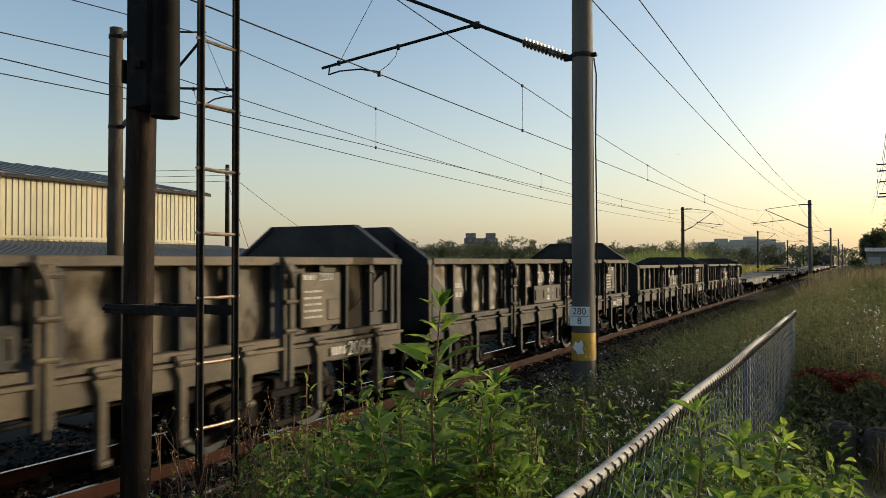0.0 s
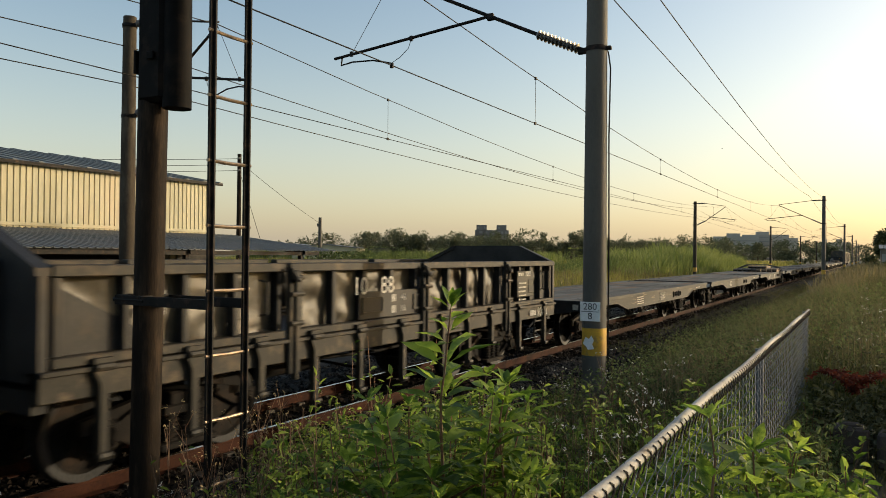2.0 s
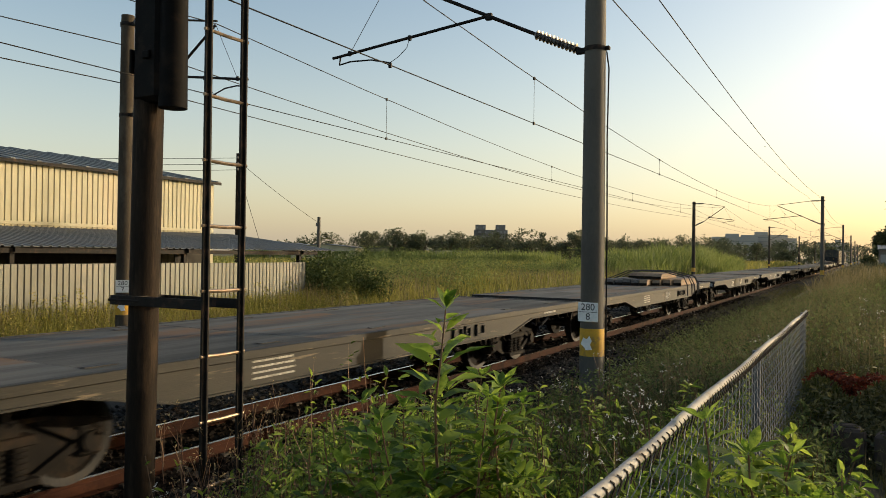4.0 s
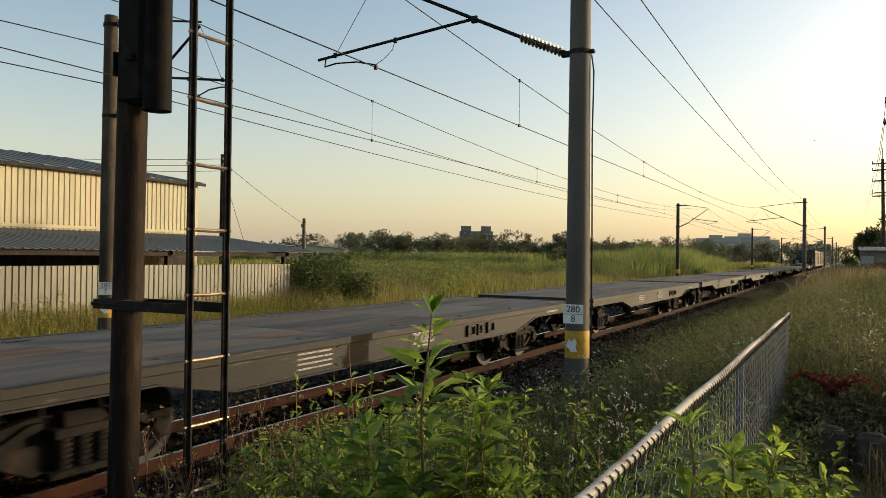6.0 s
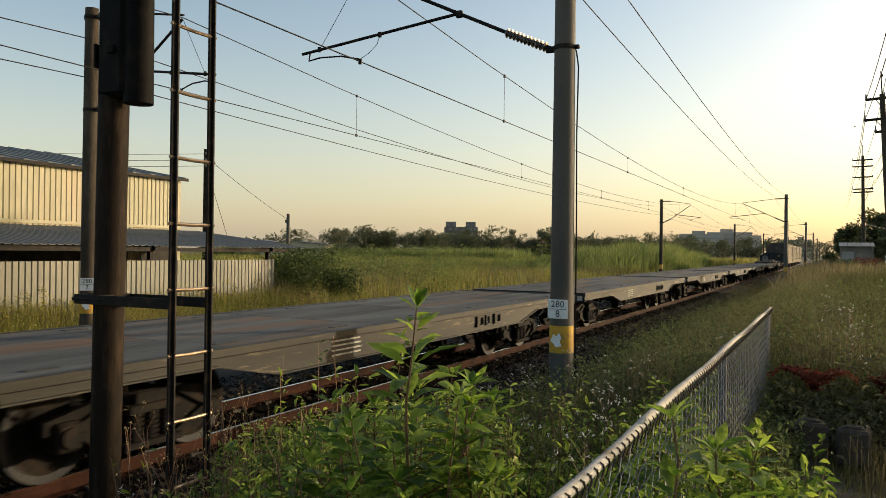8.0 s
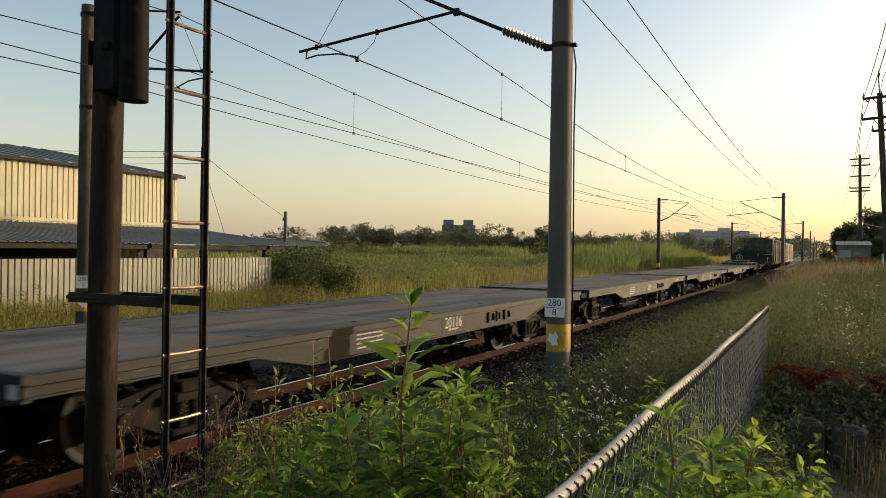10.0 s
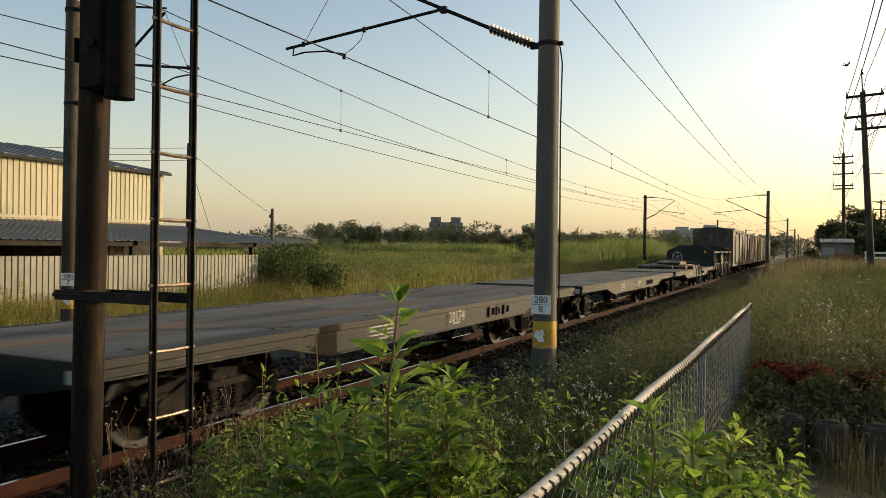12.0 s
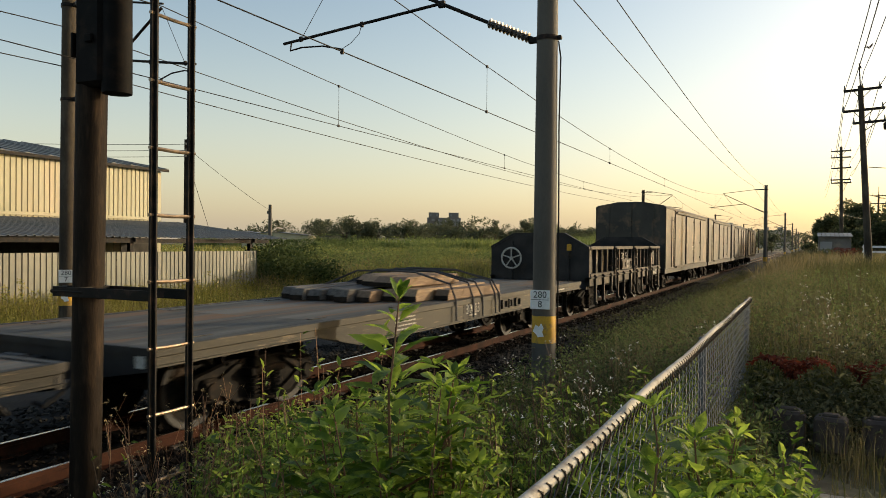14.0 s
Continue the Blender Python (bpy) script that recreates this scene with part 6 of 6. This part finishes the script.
def build_trees():
    rnd = random.Random(77)
    # far tree line behind the meadow
    for i in range(54):
        b = radians(9.0 + 26.5 * i / 53 + rnd.uniform(-0.5, 0.5))
        dist = rnd.uniform(150, 190)
        h = rnd.uniform(5.4, 8.2) * (0.8 if i < 20 else 1.0)
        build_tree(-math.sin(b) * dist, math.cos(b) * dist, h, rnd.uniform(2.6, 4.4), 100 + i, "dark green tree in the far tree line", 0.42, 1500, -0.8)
    for i in range(34):
        b = radians(9.0 + 30 * i / 33 + rnd.uniform(-0.4, 0.4))
        dist = rnd.uniform(205, 240)
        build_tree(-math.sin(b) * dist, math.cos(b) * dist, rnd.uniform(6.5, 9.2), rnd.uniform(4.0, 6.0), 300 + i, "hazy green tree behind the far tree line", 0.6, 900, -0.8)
    for i in range(9):
        b = radians(2.0 + 9 * i / 8 + rnd.uniform(-0.4, 0.4))
        dist = rnd.uniform(230, 280)
        build_tree(-math.sin(b) * dist, math.cos(b) * dist, rnd.uniform(5.5, 8.5), rnd.uniform(3.5, 5), 150 + i, "hazy green tree beside the far railway", 0.9, 380, -0.4)
    for i in range(14):
        b = radians(-1.5 + 10.5 * i / 13 + rnd.uniform(-0.3, 0.3))
        dist = rnd.uniform(330, 400)
        build_tree(-math.sin(b) * dist, math.cos(b) * dist, rnd.uniform(7, 10), rnd.uniform(5, 7.5), 190 + i, "hazy green tree at the end of the line", 1.3, 300, -0.8)
    for i in range(6):
        b = radians(40.0 + 4.6 * i / 5)
        build_tree(-math.sin(b) * 210, math.cos(b) * 210, rnd.uniform(4.5, 6), 4.0, 170 + i, "small dark tree behind the far sheds", 0.8, 320, -0.6)
    # roadside trees beyond the utility poles
    for x, y, h, r in ((1.6, 112, 4.6, 2.2), (3.0, 108, 6.0, 2.6), (4.8, 104, 7.0, 3.0), (3.6, 84, 3.4, 1.8), (7.4, 103, 6.2, 3.2), (10.5, 100, 8.0, 3.7), (14, 98, 8.4, 4.0), (18, 95, 8.6, 4.4), (6.5, 88, 4.4, 2.6), (11, 84, 4.6, 3.0), (15.5, 82, 5.0, 3.2)):
        build_tree(x, y, h, r, int(x * 10), "dark leafy roadside tree against the bright sky", 0.42, 2800, 0.6, green="road_tree")
    # bushes before the hut
    r3 = np.random.RandomState(19)
    for x, y, r, h, key in ((1.5, 66, 0.9, 1.0, "road_tree"), (2.7, 65, 1.1, 1.1, "dead_red"), (3.9, 66, 1.0, 1.0, "road_tree"), (0.6, 69, 0.8, 0.9, "road_tree")):
        c = np.array([x, y, 0.5 + h * 0.5]) + np.clip(r3.normal(0, 1, (1100, 3)), -1.7, 1.7) * np.array([r * 0.5, r * 0.5, h * 0.36])
        v, t = leaf_cloud(c, 0.16, r3)
        np_object("bush", v, t, M[key], "withered reddish bush before the hut" if key == "dead_red" else "hazy green bush before the hut", "bush", kind="")
    # bushes at the end of the sheet fence
    r2 = np.random.RandomState(9)
    for x, y, r, h in ((-17.3, 21.9, 0.9, 1.0), (-18.6, 24.0, 1.3, 1.2), (-17.2, 24.0, 0.9, 0.7), (-20.2, 26.2, 1.2, 1.15)):
        c = np.array([x, y, h * 0.75]) + np.clip(r2.normal(0, 1, (2300, 3)), -1.7, 1.7) * np.array([r * 0.6, r * 0.6, h * 0.5])
        v, t = leaf_cloud(c, 0.13, r2, 0.35, 0.28)
        np_object("bush", v, t, M["tree_leaf"], "dark green bush at the end of the metal fence", "bush", kind="")


# ---- poles and buildings further off ----


def build_utility_pole(x, y, h, lean, arms, label, r=0.16, transformer=False):
    pole = thing("utility_pole", label, "utility pole", pose(x, y, 0.3, 0, lean, 0), group="utility poles")
    bm = B()
    tube(bm, (0, 0, -0.6), (0, 0, h), r, r * 0.62, n=12)
    part("pole", bm, M["pole_brown"], pole)
    bm = B()
    tube(bm, (0, 0, h), (0, 0, h + 1.0), 0.03, n=6)
    part("top_rod", bm, M["dark_iron"], pole)
    for z, half, off in arms:
        bm = B()
        box(bm, off - half, off + half, -0.06, 0.06, z - 0.06, z + 0.06)
        tube(bm, (0, 0, z - 0.5), (off + half * 0.5, 0, z), 0.02, n=5)
        tube(bm, (0, 0, z - 0.5), (off - half * 0.5, 0, z), 0.02, n=5)
        part("crossarm", bm, M["dark_iron"], pole)
        for k in (-0.95, 0.0, 0.9):
            bm = B()
            tube(bm, (off + k * half, 0, z), (off + k * half, 0, z + 0.16), 0.07, 0.05, n=8)
            tube(bm, (off + k * half, 0, z + 0.15), (off + k * half, 0, z + 0.3), 0.045, 0.03, n=8)
            part("insulator", bm, M["insulator"], pole)
    if transformer:
        bm = B()
        box(bm, 0.95, 1.55, -0.2, 0.2, h - 2.35, h - 2.0, 0.03)
        part("switch_box", bm, M["dark_iron"], pole)
    return pole


def build_far():
    build_utility_pole(2.95, 44, 9.9, -3.2, ((9.7, 0.85, 0.1), (8.65, 0.95, 0.1), (8.0, 0.75, 0.35)), "leaning grey utility pole with three crossarms", 0.2, True)
    build_utility_pole(2.95, 80, 11.0, -1.0, ((10.6, 0.85, 0), (10.0, 0.85, 0), (9.0, 0.85, 0), (7.9, 0.85, 0), (7.6, 0.85, 0)), "grey utility pole with many crossarms", 0.2)
    build_utility_pole(8.2, 112, 8.4, 0, ((8.2, 1.1, 0.4), (7.2, 0.9, 0)), "distant utility pole behind the trees", 0.17)
    build_utility_pole(15.0, 104, 8.0, 0, ((7.8, 0.9, 0),), "distant utility pole behind the trees", 0.17)
    for k, (dx, z) in enumerate(((-0.7, 10.0), (0.15, 10.95), (0.8, 10.0), (-0.75, 8.95), (0.9, 8.95), (0.6, 8.3))):
        bm = B()
        pts = []
        for (x0, y0), (x1, y1), d in (((2.4, 2), (2.4, 44), 0.7), ((2.4, 44), (2.8, 80), 0.6), ((2.8, 80), (2.8, 125), 0.6)):
            for i in range(12):
                f = i / 12
                pts.append((x0 + (x1 - x0) * f + dx, y0 + (y1 - y0) * f, z - 4 * d * f * (1 - f)))
        polytube(bm, pts, 0.016, n=5)
        solo("power_cable", bm, M["wire"], "thin black power cable between utility poles", "cable", group="power cables")
    for (p, q, d) in (((2.8, 44, 6.0), (16, 30, 5.2), 0.5), ((2.8, 44, 4.6), (16, 60, 4.2), 0.6), ((2.8, 80, 5.0), (15, 104, 5.0), 0.7)):
        bm = B()
        sag(bm, p, q, d, 0.02)
        solo("power_cable", bm, M["wire"], "thin black service cable near the trees", "cable", group="power cables")
    # wooden pole behind the warehouse, small concrete pole in the field, and the wire between
    bm = B()
    wood = thing("wooden_pole", "brown wooden pole with wires behind the warehouse", "utility pole", pose(-36.8, 37.0, 0))
    tube(bm, (0, 0, -0.5), (0, 0, 8.5), 0.17, 0.13, n=10)
    part("pole", bm, M["post_steel"], wood)
    for z in (8.2, 7.8, 7.4):
        bm = B()
        tube(bm, (0.1, -0.1, z - 0.06), (0.1, -0.1, z + 0.08), 0.07, n=8)
        part("insulator", bm, M["insulator"], wood)
    small = thing("concrete_pole", "short grey concrete pole at the meadow edge", "utility pole", pose(-45.2, 56.0, 0))
    bm = B()
    tube(bm, (0, 0, -0.5), (0, 0, 5.26), 0.2, 0.15, n=10)
    tube(bm, (-0.25, 0, 4.4), (-0.25, 0, 4.7), 0.09, n=8)
    box(bm, -0.3, 0.0, -0.05, 0.05, 4.5, 4.6)
    part("pole", bm, M["pole_concrete"], small)
    for p, q, d in (((-36.8, 37, 8.0), (-45.3, 56.0, 4.75), 0.15), ((-36.8, 37, 8.2), (-56, 20, 7.9), 0.3), ((-36.8, 37, 7.4), (-56, 20, 7.1), 0.3), ((-36.8, 37, 7.8), (-56, 20, 7.5), 0.3), ((-36.8, 37, 7.4), (-37.5, 41, 0.2), 0.0)):
        bm = B()
        sag(bm, p, q, d, 0.016)
        solo("power_cable", bm, M["wire"], "thin black wire from the wooden pole", "cable", group="power cables")
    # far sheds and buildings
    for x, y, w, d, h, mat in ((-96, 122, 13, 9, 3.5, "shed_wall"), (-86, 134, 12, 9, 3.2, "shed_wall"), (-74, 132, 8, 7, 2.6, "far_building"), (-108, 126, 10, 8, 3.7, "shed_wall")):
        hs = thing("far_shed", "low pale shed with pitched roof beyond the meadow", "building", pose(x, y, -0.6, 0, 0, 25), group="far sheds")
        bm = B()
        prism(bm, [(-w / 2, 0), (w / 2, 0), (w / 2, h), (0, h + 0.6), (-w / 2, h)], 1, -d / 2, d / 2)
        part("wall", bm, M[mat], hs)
        for s in (-1, 1):
            bm = B()
            prism(bm, [(s * (w / 2 + 0.4), h - 0.05), (0, h + 0.62), (0, h + 0.72), (s * (w / 2 + 0.4), h + 0.1)], 1, -d / 2 - 0.3, d / 2 + 0.3)
            part("roof", bm, M["shed_roof"], hs)
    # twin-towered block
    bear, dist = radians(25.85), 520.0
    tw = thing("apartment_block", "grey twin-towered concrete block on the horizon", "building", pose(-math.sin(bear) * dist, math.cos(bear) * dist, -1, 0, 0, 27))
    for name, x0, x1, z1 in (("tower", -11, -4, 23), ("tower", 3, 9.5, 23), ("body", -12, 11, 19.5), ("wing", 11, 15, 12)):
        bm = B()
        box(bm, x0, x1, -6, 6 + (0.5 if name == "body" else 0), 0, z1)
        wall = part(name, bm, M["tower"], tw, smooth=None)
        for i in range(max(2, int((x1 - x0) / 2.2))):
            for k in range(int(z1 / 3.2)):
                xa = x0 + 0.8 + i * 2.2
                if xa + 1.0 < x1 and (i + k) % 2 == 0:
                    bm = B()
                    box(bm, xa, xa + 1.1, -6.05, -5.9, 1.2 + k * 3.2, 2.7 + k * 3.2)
                    part("window", bm, M["hazed_window"], wall, smooth=None)
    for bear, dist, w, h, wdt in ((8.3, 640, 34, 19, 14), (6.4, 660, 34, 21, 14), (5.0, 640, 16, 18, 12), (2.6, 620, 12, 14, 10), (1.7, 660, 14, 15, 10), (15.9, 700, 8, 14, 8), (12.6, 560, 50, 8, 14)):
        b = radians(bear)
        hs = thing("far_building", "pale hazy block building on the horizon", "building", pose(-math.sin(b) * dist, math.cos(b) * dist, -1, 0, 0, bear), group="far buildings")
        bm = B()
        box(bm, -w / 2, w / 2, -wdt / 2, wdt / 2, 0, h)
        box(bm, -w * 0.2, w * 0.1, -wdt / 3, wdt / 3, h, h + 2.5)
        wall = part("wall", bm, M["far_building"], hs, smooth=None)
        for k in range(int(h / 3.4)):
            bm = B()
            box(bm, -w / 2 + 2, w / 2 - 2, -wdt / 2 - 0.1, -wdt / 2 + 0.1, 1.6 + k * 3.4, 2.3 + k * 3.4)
            part("window", bm, M["hazed_window"], wall, smooth=None)
    # hut and guard rail by the road
    hut = thing("hut", "small weathered hut with tin roof beside the poles", "building", pose(2.1, 72, 0.7))
    bm = B()
    box(bm, -1.2, 1.2, -1.5, 1.5, -0.6, 2.0)
    part("wall", bm, M["house_wall"], hut, smooth=None)
    for i in range(8):
        bm = B()
        xa = -1.3 + i * 0.33
        prism(bm, [(-1.75, 2.0), (1.7, 2.35), (1.7, 2.4), (-1.75, 2.05)], 0, xa, xa + 0.3)
        part("roof_sheet", bm, M["shed_roof"], hut, smooth=None)
    bm = B()
    box(bm, -1.1, -0.2, -1.53, -1.5, 0.7, 1.6)
    part("window", bm, M["hazed_window"], hut, smooth=None)
    rail = thing("guard_rail", "white roadside guard rail with posts", "guard rail")
    for z in (1.5, 1.85):
        bm = B()
        box(bm, 3.4, 22, 58.0, 58.06, z, z + 0.14)
        part("rail", bm, M["sign_white"], rail, smooth=None)
    for i in range(10):
        bm = B()
        tube(bm, (3.5 + i * 2, 58.1, 0.2), (3.5 + i * 2, 58.1, 2.05), 0.05, n=8)
        part("post", bm, M["sign_white"], rail)
    # low blocks beside the path
    for x, y, w, d, h, a in ((0.0, 5.9, 0.21, 0.18, 0.26, 8), (0.27, 5.85, 0.21, 0.18, 0.25, -6), (0.58, 5.9, 0.22, 0.18, 0.25, 3)):
        bm = B()
        box(bm, -w / 2, w / 2, -d / 2, d / 2, 0, h, 0.02)
        box(bm, -w / 2 + 0.05, w / 2 - 0.05, -d / 2 + 0.05, d / 2 - 0.05, h - 0.01, h + 0.02, 0.01)
        solo("planter_block", bm, M["clay"], "dark weathered planter block beside the path", "planter", group="planter blocks", at=pose(x, y, 0.5, 0, 0, a))


build_far()
build_trees()
build_shrub(-1.28, 2.36, 1.5, 0.2, 24, 3, "tall broad-leaved green shrub standing before the track", 0.34, 0.5, 0.22)
build_shrub(-1.06, 2.42, 1.16, 0.19, 15, 14, "bushy broad-leaved green shrub among the weeds", 0.22, 0.35)
build_shrub(-1.48, 2.46, 1.16, 0.14, 15, 13, "bushy broad-leaved green shrub among the weeds", 0.3, 0.3)
build_shrub(-1.62, 2.1, 1.0, 0.11, 14, 15, "bushy broad-leaved green shrub among the weeds", 0.28, 0.3)
build_shrub(-0.3, 2.2, 1.0, 0.16, 18, 23, "leafy green shrub growing through the wire fence", 0.26, 0.3)
build_shrub(-0.24, 1.85, 0.78, 0.17, 14, 24, "leafy green shrub growing through the wire fence", 0.24, 0.2)
build_shrub(-0.2, 2.5, 0.85, 0.17, 16, 25, "leafy green shrub growing beside the wire fence", 0.28, 0.2)
build_shrub(-0.06, 2.12, 0.74, 0.15, 16, 27, "low leafy shrub growing beside the wire fence", 0.28, 0.15)
build_shrub(-0.12, 2.85, 0.78, 0.14, 18, 26, "low leafy shrub growing beside the wire fence", 0.32, 0.15)
build_shrub(0.02, 2.55, 0.66, 0.13, 16, 28, "low leafy shrub growing beside the wire fence", 0.3, 0.1)
build_shrub(-0.2, 3.4, 0.72, 0.12, 16, 29, "low leafy shrub growing beside the wire fence", 0.3, 0.1)
build_weeds()
build_verge()
build_field()


# ---- birds by the utility pole ----


def bird_body(bm, size):
    k = 9
    polytube(bm, [(0, size * (i / (k - 1) - 0.5), size * 0.06 * math.sin(i)) for i in range(k)], [size * r for r in (0.03, 0.1, 0.13, 0.15, 0.15, 0.13, 0.1, 0.09, 0.02)], n=8)
    return bm


def build_birds():
    perched = thing("bird", "small dark bird perched on top of a utility pole", "bird", pose(2.34, 44, 11.27, 55, 0, 20))
    part("body", bird_body(B(), 0.24), M["dark_iron"], perched)
    bm = B()
    prism(bm, [(-0.04, -0.08), (0.04, -0.08), (0.05, -0.26), (-0.05, -0.26)], 2, -0.012, 0.012)
    part("tail", bm, M["dark_iron"], perched)
    flying = thing("bird", "dark bird flying past the utility pole", "bird", pose(0, 60, 12))
    part("body", bird_body(B(), 0.26), M["dark_iron"], flying)
    bm = B()
    prism(bm, [(-0.03, -0.1), (0.03, -0.1), (0.07, -0.24), (-0.07, -0.24)], 2, -0.006, 0.006)
    part("tail", bm, M["dark_iron"], flying)
    wings = []
    for q in (-1, 1):
        bm = B()
        prism(bm, [(0, 0.06), (q * 0.12, 0.09), (q * 0.28, 0.0), (q * 0.13, -0.03), (0, -0.06)], 2, -0.006, 0.006)
        wings.append((part("wing", bm, M["dark_iron"], flying), q))
    return flying, wings


BIRD, WINGS = build_birds()

# ---- motion of the train and the bird ----


def motions():
    for ob, y in WAGONS:
        walk(ob, [(t, pose(TRACK, y - t * SPEED, RAIL_Z)) for t in (0.0, 7.0, 14.0)])
    turn = math.degrees(SPEED / 0.43) / FPS
    for ob, y in WHEELS:
        at = ob.matrix_basis.translation.copy()
        f0 = max(0, round((y - 32.0) / SPEED * FPS))
        f1 = min(14 * FPS, round((y + 15.0) / SPEED * FPS))
        rows = [(0.0, pose(*at))] if f0 > 0 else []
        for k in range(f0, max(f1, f0) + 1):
            if k <= 14 * FPS:
                rows.append((k / FPS, pose(*at, (k - f0) * turn, 0, 0)))
        if not rows or rows[-1][0] < 14.0:
            rows.append((14.0, rows[-1][1] if rows else pose(*at)))
        walk(ob, rows)
    way = ((0.0, -40, 200, 30.0), (5.4, -10.2, 165, 25.0), (7.0, 0.1, 150, 24.0), (9.0, 4.0, 95, 17.0), (11.2, 0.85, 44, 11.0), (12.0, 1.65, 44, 11.6),
           (12.6, 2.38, 44, 11.57), (13.0, 2.6, 44, 11.6), (13.4, 2.85, 44, 11.75), (14.0, 2.75, 44, 12.1))
    walk(BIRD, [(t, pose(x, y, z, 0, 0, -50)) for t, x, y, z in way])
    for wing, q in WINGS:
        walk(wing, [(k * 0.1, pose(q * 0.03, 0.02, 0.02, 0, -q * (12 + 30 * math.sin(k * 1.9)), 0)) for k in range(141)])


motions()
